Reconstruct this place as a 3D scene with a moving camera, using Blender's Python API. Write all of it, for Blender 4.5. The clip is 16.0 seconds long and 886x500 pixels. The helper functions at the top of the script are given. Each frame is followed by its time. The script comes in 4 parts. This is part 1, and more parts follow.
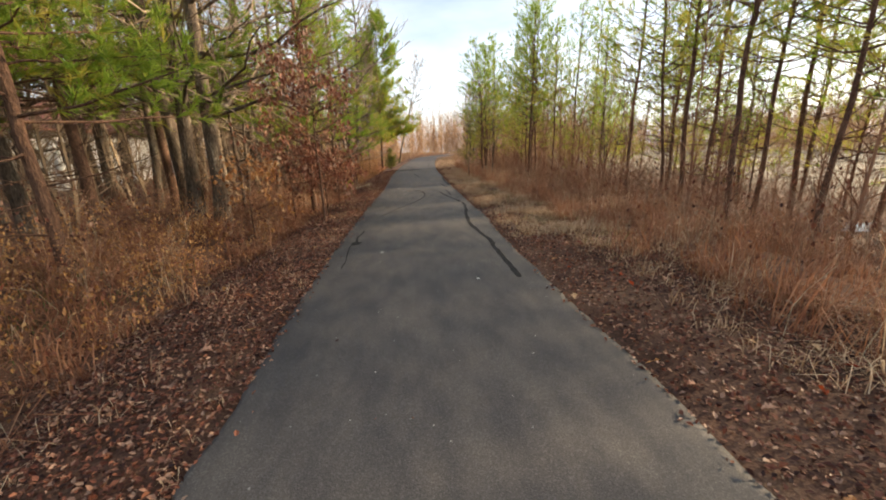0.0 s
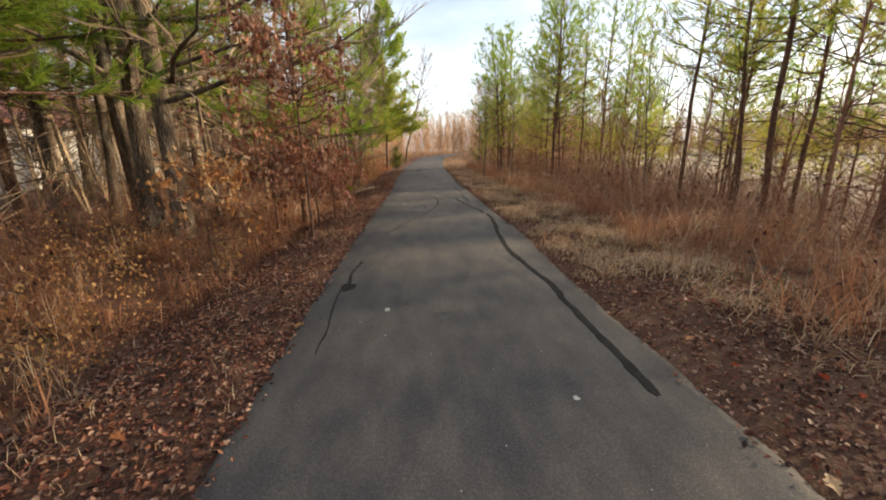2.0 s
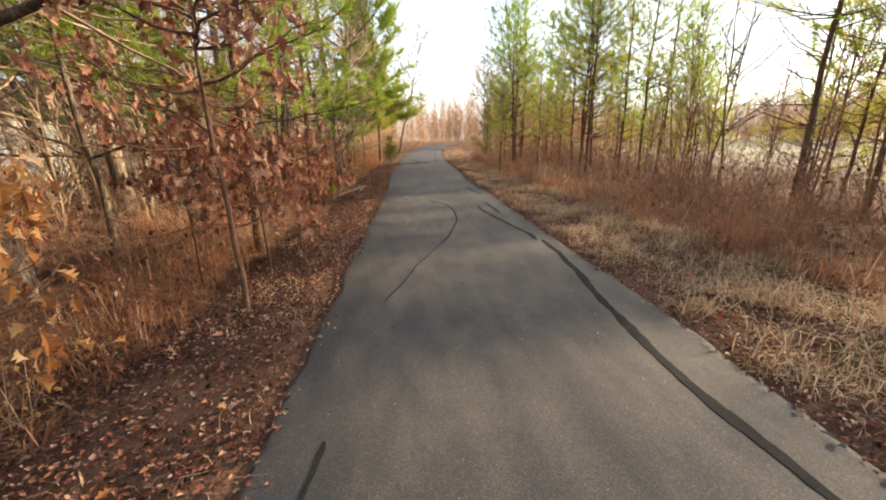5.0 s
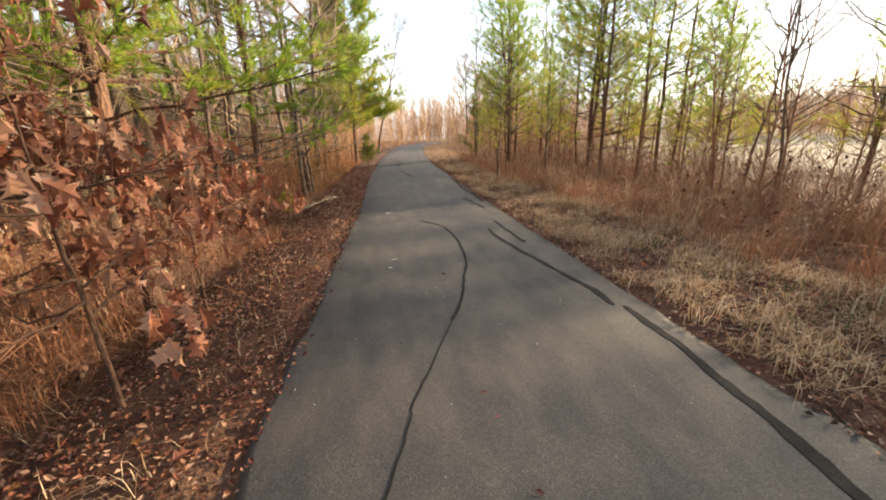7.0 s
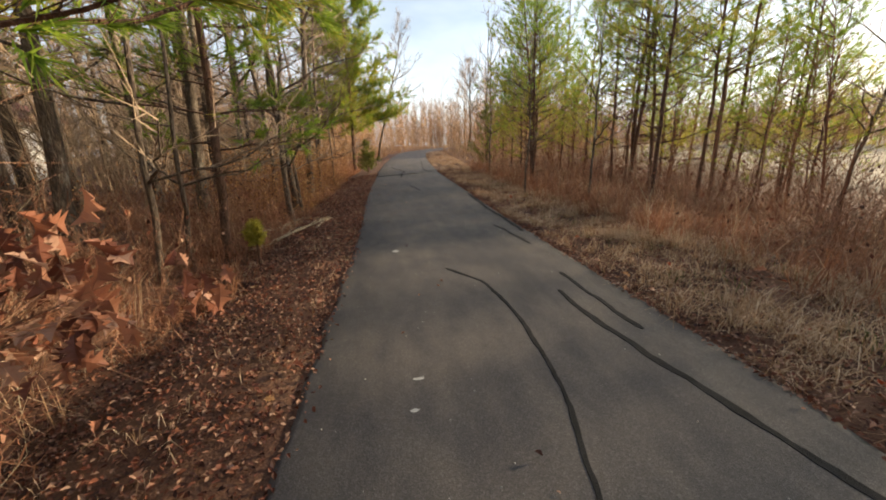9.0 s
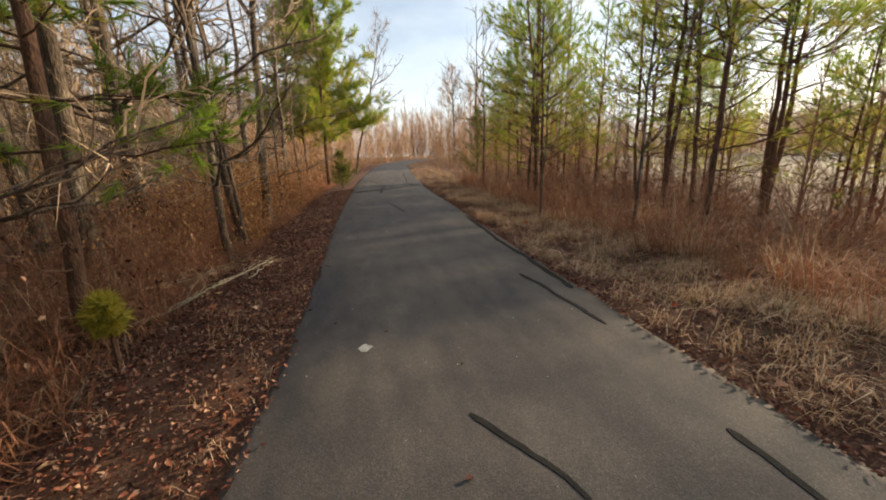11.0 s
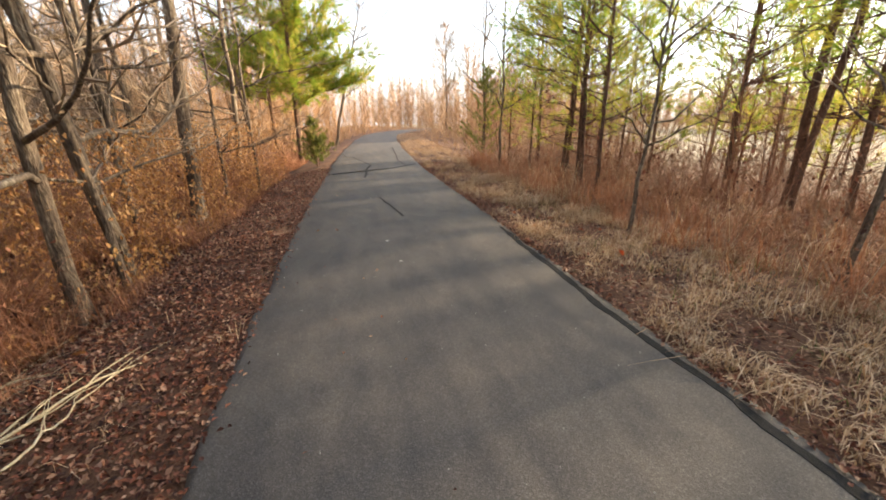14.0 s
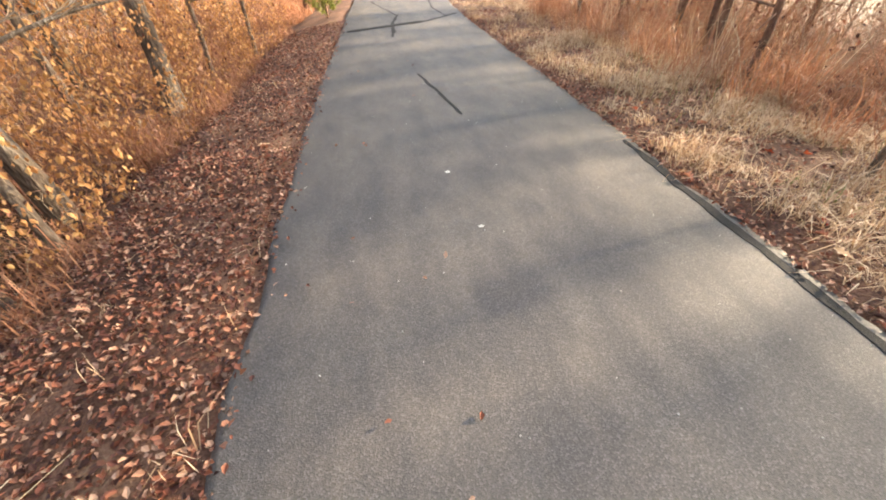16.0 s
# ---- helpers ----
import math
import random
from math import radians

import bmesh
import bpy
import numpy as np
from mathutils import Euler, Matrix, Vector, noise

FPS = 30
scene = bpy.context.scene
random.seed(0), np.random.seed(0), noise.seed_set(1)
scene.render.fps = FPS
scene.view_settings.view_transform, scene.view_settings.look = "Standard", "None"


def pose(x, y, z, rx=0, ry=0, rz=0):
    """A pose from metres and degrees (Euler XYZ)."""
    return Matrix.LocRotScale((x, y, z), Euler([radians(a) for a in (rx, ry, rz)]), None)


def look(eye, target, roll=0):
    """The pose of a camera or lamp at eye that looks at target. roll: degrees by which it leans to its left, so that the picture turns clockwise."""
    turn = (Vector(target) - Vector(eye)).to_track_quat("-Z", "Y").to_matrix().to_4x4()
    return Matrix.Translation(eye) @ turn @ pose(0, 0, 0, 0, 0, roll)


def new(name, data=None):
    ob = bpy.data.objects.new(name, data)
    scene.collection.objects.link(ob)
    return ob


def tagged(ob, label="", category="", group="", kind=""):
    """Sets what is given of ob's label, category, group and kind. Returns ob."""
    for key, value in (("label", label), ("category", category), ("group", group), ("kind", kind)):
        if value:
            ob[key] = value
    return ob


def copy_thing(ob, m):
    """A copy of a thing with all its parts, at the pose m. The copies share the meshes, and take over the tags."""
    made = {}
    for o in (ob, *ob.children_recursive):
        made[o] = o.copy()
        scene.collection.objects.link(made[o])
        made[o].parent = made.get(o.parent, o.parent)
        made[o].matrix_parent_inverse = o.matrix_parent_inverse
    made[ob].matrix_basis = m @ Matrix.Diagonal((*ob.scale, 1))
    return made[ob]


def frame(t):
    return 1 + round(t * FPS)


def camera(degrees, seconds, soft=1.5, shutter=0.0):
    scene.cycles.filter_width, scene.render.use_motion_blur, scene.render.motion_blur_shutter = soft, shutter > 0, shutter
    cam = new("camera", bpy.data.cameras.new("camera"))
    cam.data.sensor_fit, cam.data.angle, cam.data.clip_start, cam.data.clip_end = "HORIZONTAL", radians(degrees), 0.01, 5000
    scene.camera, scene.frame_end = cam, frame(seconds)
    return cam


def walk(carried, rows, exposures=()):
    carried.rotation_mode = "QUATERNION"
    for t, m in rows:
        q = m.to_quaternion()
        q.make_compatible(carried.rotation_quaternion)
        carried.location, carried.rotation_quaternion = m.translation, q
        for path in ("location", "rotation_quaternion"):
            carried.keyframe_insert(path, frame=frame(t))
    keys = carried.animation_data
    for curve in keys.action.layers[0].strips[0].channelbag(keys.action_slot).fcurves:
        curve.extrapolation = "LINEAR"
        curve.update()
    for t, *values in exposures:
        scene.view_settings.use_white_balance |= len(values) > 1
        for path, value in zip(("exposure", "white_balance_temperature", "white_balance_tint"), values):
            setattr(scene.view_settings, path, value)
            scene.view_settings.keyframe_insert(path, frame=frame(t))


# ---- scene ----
cam = camera(100.2, 16.0, soft=1.9)
METRES, EYE, TILT, LEAN, TURN = 18.8, 1.5, 1.62, 0.0, -6.8
ROWS = [
    (0.0, 0.0, 0.0, 0.0, -0.63, -16.62, 2.1),
    (0.5, -0.0049, 0.03, -0.0016, -0.59, -16.16, 1.81),
    (1.0, -0.0086, 0.0591, -0.0013, -0.47, -15.68, 1.8),
    (1.5, -0.0156, 0.0897, -0.0037, 0.02, -15.95, 1.47),
    (2.0, -0.0189, 0.119, -0.0039, 0.09, -16.68, 1.64),
    (2.5, -0.0263, 0.1485, -0.005, 0.35, -17.42, 1.45),
    (3.0, -0.028, 0.1782, -0.0054, -0.3, -18.33, 1.88),
    (3.5, -0.0368, 0.2065, -0.0057, -0.22, -18.23, 1.56),
    (4.0, -0.0388, 0.2374, -0.0067, -0.55, -18.36, 1.79),
    (6.5, -0.0637, 0.4021, -0.0114, -2.25, -17.93, 1.53),
    (7.0, -0.0597, 0.4354, -0.0128, -4.19, -18.52, 2.24),
    (7.5, -0.0682, 0.4665, -0.0131, -4.81, -18.92, 1.95),
    (8.0, -0.069, 0.4984, -0.0134, -5.17, -18.78, 2.11),
    (8.5, -0.0774, 0.5285, -0.0134, -4.23, -17.97, 1.73),
    (9.0, -0.0761, 0.5622, -0.0143, -4.32, -17.63, 1.9),
    (11.5, -0.0773, 0.7313, -0.0209, -7.85, -15.97, 2.01),
    (12.0, -0.077, 0.7625, -0.0209, -8.32, -15.94, 1.79),
    (12.5, -0.0772, 0.7924, -0.021, -8.7, -16.44, 1.66),
    (13.0, -0.0782, 0.8225, -0.0214, -9.53, -17.5, 1.4),
    (13.5, -0.0794, 0.8519, -0.0206, -9.69, -18.34, 1.38),
    (14.0, -0.0834, 0.8801, -0.0221, -9.08, -20.47, 0.89),
    (14.5, -0.0847, 0.9076, -0.0236, -5.41, -29.19, 1.64),
    (15.0, -0.091, 0.9339, -0.0259, -3.79, -33.4, 1.47),
    (15.5, -0.092, 0.961, -0.0274, -4.9, -38.4, 2.06),
    (16.0, -0.0979, 0.9882, -0.028, -5.42, -40.56, 1.82),
]
walk(cam, [(t, pose(0, 0, EYE, TILT, LEAN, TURN) @ pose(METRES * x, METRES * y, METRES * z, 90 + pitch, roll, yaw)) for t, x, y, z, yaw, pitch, roll in ROWS], [(0.0, 1.45, 7000, 10), (1.0, 1.35, 7000, 10), (1.5, 1.25, 7000, 10), (2.5, 1.65, 7000, 10), (3.5, 1.75, 7000, 10), (4.0, 1.8, 7000, 10), (7.0, 1.9, 7000, 10), (8.5, 1.45, 6900, 10), (9.0, 1.25, 6900, 10), (11.5, 1.15, 7000, 10), (12.5, 1.3, 7000, 10), (13.0, 1.55, 7000, 10), (13.5, 1.9, 7000, 10), (14.0, 2.15, 7000, 10), (14.5, 2.5, 7000, 10), (15.0, 2.75, 6900, 10), (15.5, 2.98, 6800, 10), (16.0, 3.2, 6700, 10)])

# ---- light ----
SUN_AZ, SUN_EL = 9.0, 17.0          # degrees: from +x towards +y, above the horizon
world = bpy.data.worlds.new("sky")
scene.world = world
world.use_nodes = True
wn, wl = world.node_tree.nodes, world.node_tree.links
sky = wn.new("ShaderNodeTexSky")
sky.sky_type = "NISHITA"
sky.sun_disc = False
sky.sun_elevation, sky.sun_rotation = radians(SUN_EL), radians(90 - SUN_AZ)
sky.air_density, sky.dust_density, sky.ozone_density = 1.0, 0.8, 1.2
# thin high cloud over the whole sky
wco = wn.new("ShaderNodeTexCoord")
wmap = wn.new("ShaderNodeMapping")
wmap.inputs["Scale"].default_value = (1.0, 1.0, 3.0)
wnoise = wn.new("ShaderNodeTexNoise")
wnoise.inputs["Scale"].default_value, wnoise.inputs["Detail"].default_value = 1.6, 6.0
wramp = wn.new("ShaderNodeValToRGB")
wramp.color_ramp.elements[0].position, wramp.color_ramp.elements[1].position = 0.36, 0.68
wmix = wn.new("ShaderNodeMix")
wmix.data_type = "RGBA"
wmix.inputs["B"].default_value = (6.2, 6.75, 7.6, 1)
wl.new(wco.outputs["Generated"], wmap.inputs["Vector"])
wl.new(wmap.outputs["Vector"], wnoise.inputs["Vector"])
wl.new(wnoise.outputs["Fac"], wramp.inputs["Fac"])
wscale = wn.new("ShaderNodeMath")
wscale.operation = "MULTIPLY"
wscale.inputs[1].default_value = 0.62
wl.new(wramp.outputs["Color"], wscale.inputs[0])
wsep = wn.new("ShaderNodeSeparateXYZ")
wl.new(wco.outputs["Generated"], wsep.inputs[0])
whaze = wn.new("ShaderNodeMapRange")
whaze.inputs["From Min"].default_value, whaze.inputs["From Max"].default_value = 0.0, 0.4
whaze.inputs["To Min"].default_value, whaze.inputs["To Max"].default_value = 0.7, 0.0
wl.new(wsep.outputs["Z"], whaze.inputs["Value"])
wmax = wn.new("ShaderNodeMath")
wmax.operation = "MAXIMUM"
wl.new(wscale.outputs[0], wmax.inputs[0])
wl.new(whaze.outputs["Result"], wmax.inputs[1])
wl.new(wmax.outputs[0], wmix.inputs["Factor"])
wl.new(sky.outputs["Color"], wmix.inputs["A"])
wl.new(wmix.outputs["Result"], wn["Background"].inputs["Color"])
wn["Background"].inputs["Strength"].default_value = 0.092

sun = new("sun", bpy.data.lights.new("sun", "SUN"))
sun.data.energy, sun.data.angle, sun.data.color = 5.0, radians(3.5), (1.0, 0.81, 0.57)
sun_dir = Vector((math.cos(radians(SUN_AZ)) * math.cos(radians(SUN_EL)), math.sin(radians(SUN_AZ)) * math.cos(radians(SUN_EL)), math.sin(radians(SUN_EL))))
sun.matrix_world = look(sun_dir * 60, (0, 0, 0))


# ---- materials ----
def material(name, colours, rough=0.8, scale=3.0, fine=60.0, bump=0.3, island=0.0, objrand=0.0, through_light=0.0, metal=0.0, stretch=(1, 1, 1), spec=0.3, relief=0.01):
    """colours: ramp of 2 to 5 linear colours. island, objrand: share of the ramp set by each island or object. through_light: translucency."""
    m = bpy.data.materials.new(name)
    m.use_nodes = True
    n, l = m.node_tree.nodes, m.node_tree.links
    b = n["Principled BSDF"]
    b.inputs["Roughness"].default_value, b.inputs["Metallic"].default_value = rough, metal
    b.inputs["Specular IOR Level"].default_value = spec
    co, mp = n.new("ShaderNodeTexCoord"), n.new("ShaderNodeMapping")
    mp.inputs["Scale"].default_value = stretch
    geo = n.new("ShaderNodeNewGeometry")
    l.new((co.outputs["Object"] if objrand == 0 else geo.outputs["Position"]), mp.inputs["Vector"])
    n1, n2 = n.new("ShaderNodeTexNoise"), n.new("ShaderNodeTexNoise")
    n1.inputs["Scale"].default_value, n1.inputs["Detail"].default_value = scale, 5
    n2.inputs["Scale"].default_value, n2.inputs["Detail"].default_value = fine, 3
    for q in (n1, n2):
        l.new(mp.outputs["Vector"], q.inputs["Vector"])
    add = n.new("ShaderNodeMath")
    add.operation = "MULTIPLY_ADD"
    add.inputs[1].default_value = 0.45
    l.new(n2.outputs["Fac"], add.inputs[0])
    half = n.new("ShaderNodeMath")
    half.operation = "MULTIPLY"
    half.inputs[1].default_value = 0.55
    l.new(n1.outputs["Fac"], half.inputs[0])
    l.new(half.outputs[0], add.inputs[2])
    fac = add.outputs[0]
    share = island or objrand
    if share:
        src = geo.outputs["Random Per Island"] if island else n.new("ShaderNodeObjectInfo").outputs["Random"]
        mx = n.new("ShaderNodeMix")
        mx.inputs["Factor"].default_value = share
        l.new(fac, mx.inputs["A"])
        l.new(src, mx.inputs["B"])
        fac = mx.outputs["Result"]
    ramp = n.new("ShaderNodeValToRGB")
    els = ramp.color_ramp.elements
    lo, hi = (0.32, 0.68) if not share else (0.15, 0.85)
    while len(els) < len(colours):
        els.new(0.5)
    for i, c in enumerate(colours):
        els[i].position = lo + (hi - lo) * i / (len(colours) - 1)
        els[i].color = (*c, 1)
    l.new(fac, ramp.inputs["Fac"])
    l.new(ramp.outputs["Color"], b.inputs["Base Color"])
    if bump:
        bp = n.new("ShaderNodeBump")
        bp.inputs["Strength"].default_value, bp.inputs["Distance"].default_value = bump, relief
        l.new(n2.outputs["Fac"], bp.inputs["Height"])
        l.new(bp.outputs["Normal"], b.inputs["Normal"])
    if through_light:
        tr, mix = n.new("ShaderNodeBsdfTranslucent"), n.new("ShaderNodeMixShader")
        l.new(ramp.outputs["Color"], tr.inputs["Color"])
        mix.inputs["Fac"].default_value = through_light
        l.new(b.outputs[0], mix.inputs[1])
        l.new(tr.outputs[0], mix.inputs[2])
        l.new(mix.outputs[0], n["Material Output"].inputs["Surface"])
    return m


def asphalt_material():
    m = bpy.data.materials.new("worn_asphalt")
    m.use_nodes = True
    n, l = m.node_tree.nodes, m.node_tree.links
    b = n["Principled BSDF"]
    co = n.new("ShaderNodeTexCoord")
    vor = n.new("ShaderNodeTexVoronoi")
    vor.inputs["Scale"].default_value = 170
    l.new(co.outputs["Object"], vor.inputs["Vector"])
    stone = n.new("ShaderNodeValToRGB")
    cols = [(0.064, 0.059, 0.057), (0.083, 0.076, 0.073), (0.094, 0.087, 0.083), (0.13, 0.121, 0.115)]
    e = stone.color_ramp.elements
    while len(e) < 4:
        e.new(0.5)
    for i, (p, c) in enumerate(zip((0.05, 0.45, 0.8, 0.97), cols)):
        e[i].position, e[i].color = p, (*c, 1)
    sep = n.new("ShaderNodeSeparateColor")
    l.new(vor.outputs["Color"], sep.inputs[0])
    l.new(sep.outputs[0], stone.inputs["Fac"])
    mp = n.new("ShaderNodeMapping")
    mp.inputs["Scale"].default_value = (1.0, 0.45, 1.0)
    l.new(co.outputs["Object"], mp.inputs["Vector"])
    big = n.new("ShaderNodeTexNoise")
    big.inputs["Scale"].default_value, big.inputs["Detail"].default_value = 1.1, 6
    l.new(mp.outputs["Vector"], big.inputs["Vector"])
    stain = n.new("ShaderNodeValToRGB")
    stain.color_ramp.elements[0].position, stain.color_ramp.elements[0].color = 0.3, (0.74, 0.74, 0.76, 1)
    stain.color_ramp.elements[1].position, stain.color_ramp.elements[1].color = 0.7, (1.2, 1.14, 1.05, 1)
    l.new(big.outputs["Fac"], stain.inputs["Fac"])
    mul = n.new("ShaderNodeMix")
    mul.data_type, mul.blend_type = "RGBA", "MULTIPLY"
    mul.inputs["Factor"].default_value = 1.0
    l.new(stone.outputs["Color"], mul.inputs["A"])
    l.new(stain.outputs["Color"], mul.inputs["B"])
    mottle, tone, mul2 = n.new("ShaderNodeTexNoise"), n.new("ShaderNodeValToRGB"), n.new("ShaderNodeMix")
    mottle.inputs["Scale"].default_value, mottle.inputs["Detail"].default_value = 4.5, 8
    l.new(mp.outputs["Vector"], mottle.inputs["Vector"])
    tone.color_ramp.elements[0].position, tone.color_ramp.elements[0].color = 0.36, (0.80, 0.80, 0.83, 1)
    tone.color_ramp.elements[1].position, tone.color_ramp.elements[1].color = 0.64, (1.16, 1.13, 1.08, 1)
    l.new(mottle.outputs["Fac"], tone.inputs["Fac"])
    mul2.data_type, mul2.blend_type = "RGBA", "MULTIPLY"
    mul2.inputs["Factor"].default_value = 1.0
    l.new(mul.outputs["Result"], mul2.inputs["A"])
    l.new(tone.outputs["Color"], mul2.inputs["B"])
    l.new(mul2.outputs["Result"], b.inputs["Base Color"])
    b.inputs["Roughness"].default_value, b.inputs["Specular IOR Level"].default_value = 0.78, 0.35
    bp = n.new("ShaderNodeBump")
    bp.inputs["Strength"].default_value, bp.inputs["Distance"].default_value = 0.35, 0.003
    l.new(vor.outputs["Distance"], bp.inputs["Height"])
    l.new(bp.outputs["Normal"], b.inputs["Normal"])
    return m


ASPHALT = asphalt_material()
SEALANT = material("crack_sealant", [(0.014, 0.0135, 0.013), (0.032, 0.030, 0.029)], rough=0.85, scale=8, fine=150, bump=0.4, spec=0.12)
SOIL = material("leafy_soil", [(0.035, 0.018, 0.012), (0.08, 0.037, 0.023), (0.14, 0.07, 0.042), (0.20, 0.12, 0.07)], rough=0.95, scale=1.4, fine=55, bump=1.0)


def pale_field(m):
    """Pale flattened straw covers the soil out on the low open land."""
    n, l = m.node_tree.nodes, m.node_tree.links
    b = n["Principled BSDF"]
    was = b.inputs["Base Color"].links[0].from_socket
    g, sep, noise = n.new("ShaderNodeNewGeometry"), n.new("ShaderNodeSeparateXYZ"), n.new("ShaderNodeTexNoise")
    noise.inputs["Scale"].default_value = 0.12
    l.new(g.outputs["Position"], sep.inputs[0])
    l.new(g.outputs["Position"], noise.inputs["Vector"])
    where, tone, mix = n.new("ShaderNodeMapRange"), n.new("ShaderNodeValToRGB"), n.new("ShaderNodeMix")
    where.inputs["From Min"].default_value, where.inputs["From Max"].default_value = 13.0, 24.0
    l.new(sep.outputs["X"], where.inputs["Value"])
    tone.color_ramp.elements[0].position, tone.color_ramp.elements[0].color = 0.35, (0.20, 0.165, 0.11, 1)
    tone.color_ramp.elements[1].position, tone.color_ramp.elements[1].color = 0.65, (0.34, 0.29, 0.21, 1)
    l.new(noise.outputs["Fac"], tone.inputs["Fac"])
    mix.data_type = "RGBA"
    l.new(where.outputs["Result"], mix.inputs["Factor"])
    l.new(was, mix.inputs["A"])
    l.new(tone.outputs["Color"], mix.inputs["B"])
    l.new(mix.outputs["Result"], b.inputs["Base Color"])


pale_field(SOIL)
LITTER = material("dead_leaves", [(0.04, 0.015, 0.011), (0.11, 0.036, 0.022), (0.19, 0.066, 0.038), (0.26, 0.105, 0.06), (0.38, 0.23, 0.155)], rough=0.6, scale=5, fine=40, bump=0.2, island=0.88, through_light=0.15)
RED_LEAF = material("red_leaves", [(0.30, 0.035, 0.012), (0.5, 0.10, 0.03)], rough=0.6, scale=6, fine=40, bump=0.2, island=0.7, through_light=0.2)
STRAW = material("dry_straw", [(0.24, 0.135, 0.075), (0.41, 0.26, 0.15), (0.55, 0.39, 0.25), (0.68, 0.53, 0.37)], rough=0.7, scale=0.8, fine=20, bump=0, island=0.6, through_light=0.25)
SEDGE = material("broom_sedge", [(0.13, 0.052, 0.03), (0.27, 0.115, 0.062), (0.39, 0.19, 0.105), (0.52, 0.335, 0.21)], rough=0.7, scale=0.9, fine=7, bump=0, island=0.35, through_light=0.3)
GREEN_GRASS = material("green_blades", [(0.06, 0.09, 0.02), (0.13, 0.16, 0.04)], rough=0.6, scale=2, fine=20, bump=0, island=0.6, through_light=0.25)
TWIG = material("bare_twigs", [(0.10, 0.045, 0.03), (0.25, 0.122, 0.073), (0.42, 0.24, 0.142)], rough=0.85, scale=0.8, fine=6, bump=0, island=0.4)
GREY_TWIG = material("grey_twigs", [(0.16, 0.115, 0.08), (0.28, 0.205, 0.14), (0.42, 0.32, 0.225)], rough=0.85, scale=2, fine=40, bump=0, island=0.6)
PINE_BARK = material("pine_bark", [(0.045, 0.027, 0.02), (0.12, 0.066, 0.044), (0.22, 0.125, 0.08)], rough=0.95, scale=9, fine=40, bump=1.0, stretch=(1, 1, 0.4), relief=0.03)
GREY_BARK = material("hardwood_bark", [(0.03, 0.022, 0.017), (0.085, 0.062, 0.046), (0.17, 0.13, 0.095), (0.42, 0.37, 0.29)], rough=0.95, scale=5, fine=38, bump=1.0, stretch=(1, 1, 0.3), relief=0.03)
NEEDLES = material("pine_needles", [(0.075, 0.15, 0.024), (0.17, 0.27, 0.035), (0.28, 0.38, 0.05), (0.42, 0.47, 0.07)], rough=0.5, scale=0.9, fine=6, bump=0, island=0.4, through_light=0.6)
# yellow-green needles, brightened to carry the glow of sun shining through them
SUNLIT_YELLOW_NEEDLES = material("sunlit_yellow_needles", [(0.22, 0.23, 0.035), (0.40, 0.37, 0.06), (0.52, 0.42, 0.11)], rough=0.55, scale=0.9, fine=6, bump=0, island=0.5, through_light=0.6)
OAK_LEAF = material("tan_oak_leaves", [(0.24, 0.09, 0.035), (0.42, 0.18, 0.06), (0.55, 0.29, 0.11), (0.68, 0.47, 0.28)], rough=0.6, scale=5, fine=40, bump=0.2, objrand=0.75, through_light=0.3)
BROWN_LEAF = material("russet_leaves", [(0.13, 0.045, 0.03), (0.26, 0.095, 0.055), (0.39, 0.17, 0.10), (0.53, 0.32, 0.22)], rough=0.55, scale=5, fine=40, bump=0.2, objrand=0.75, through_light=0.25)
BROWN_LEAF_MANY = material("russet_foliage", [(0.13, 0.045, 0.03), (0.26, 0.095, 0.055), (0.39, 0.17, 0.10), (0.53, 0.32, 0.22)], rough=0.55, scale=5, fine=40, bump=0.2, island=0.75, through_light=0.25)
# pale orange ramp: low sun and distance haze are put into the colour
SUNLIT_FAR_WOOD = material("sunlit_hazy_far_branches", [(0.27, 0.155, 0.085), (0.44, 0.27, 0.15), (0.58, 0.39, 0.23)], rough=0.9, scale=0.3, fine=4, bump=0, island=0.5)
GOLD_LEAF = material("golden_brush_leaves", [(0.21, 0.09, 0.035), (0.38, 0.18, 0.068), (0.52, 0.29, 0.115), (0.64, 0.43, 0.21)], rough=0.6, scale=0.8, fine=8, bump=0, island=0.5, through_light=0.35)
CEDAR = material("cedar_foliage", [(0.06, 0.10, 0.018), (0.17, 0.19, 0.035), (0.34, 0.31, 0.06)], rough=0.6, scale=2, fine=12, bump=0, island=0.5, through_light=0.2)
WATER = material("ditch_water", [(0.02, 0.02, 0.015), (0.03, 0.028, 0.02)], rough=0.04, scale=2, fine=9, bump=0.03, spec=0.6)
MARSH = material("marsh_straw", [(0.2, 0.165, 0.115), (0.32, 0.27, 0.2), (0.44, 0.39, 0.31)], rough=0.9, scale=0.1, fine=3, bump=0, island=0.5)
SIDING = material("white_siding", [(0.72, 0.72, 0.70), (0.8, 0.8, 0.78)], rough=0.6, scale=1, fine=20, bump=0.05)
ROOF = material("red_brown_shingles", [(0.16, 0.06, 0.045), (0.26, 0.10, 0.08)], rough=0.9, scale=2, fine=25, bump=0.5)
GLASS = material("dark_window_glass", [(0.02, 0.022, 0.025), (0.03, 0.033, 0.036)], rough=0.05, scale=1, fine=5, bump=0, spec=0.6)
PALE_MARK = material("pale_spots", [(0.3, 0.28, 0.25), (0.55, 0.53, 0.49)], rough=0.8, scale=20, fine=90, bump=0.2)
STAIN = material("dark_oil_stain", [(0.045, 0.042, 0.04), (0.085, 0.08, 0.075)], rough=0.7, scale=9, fine=120, bump=0.6)
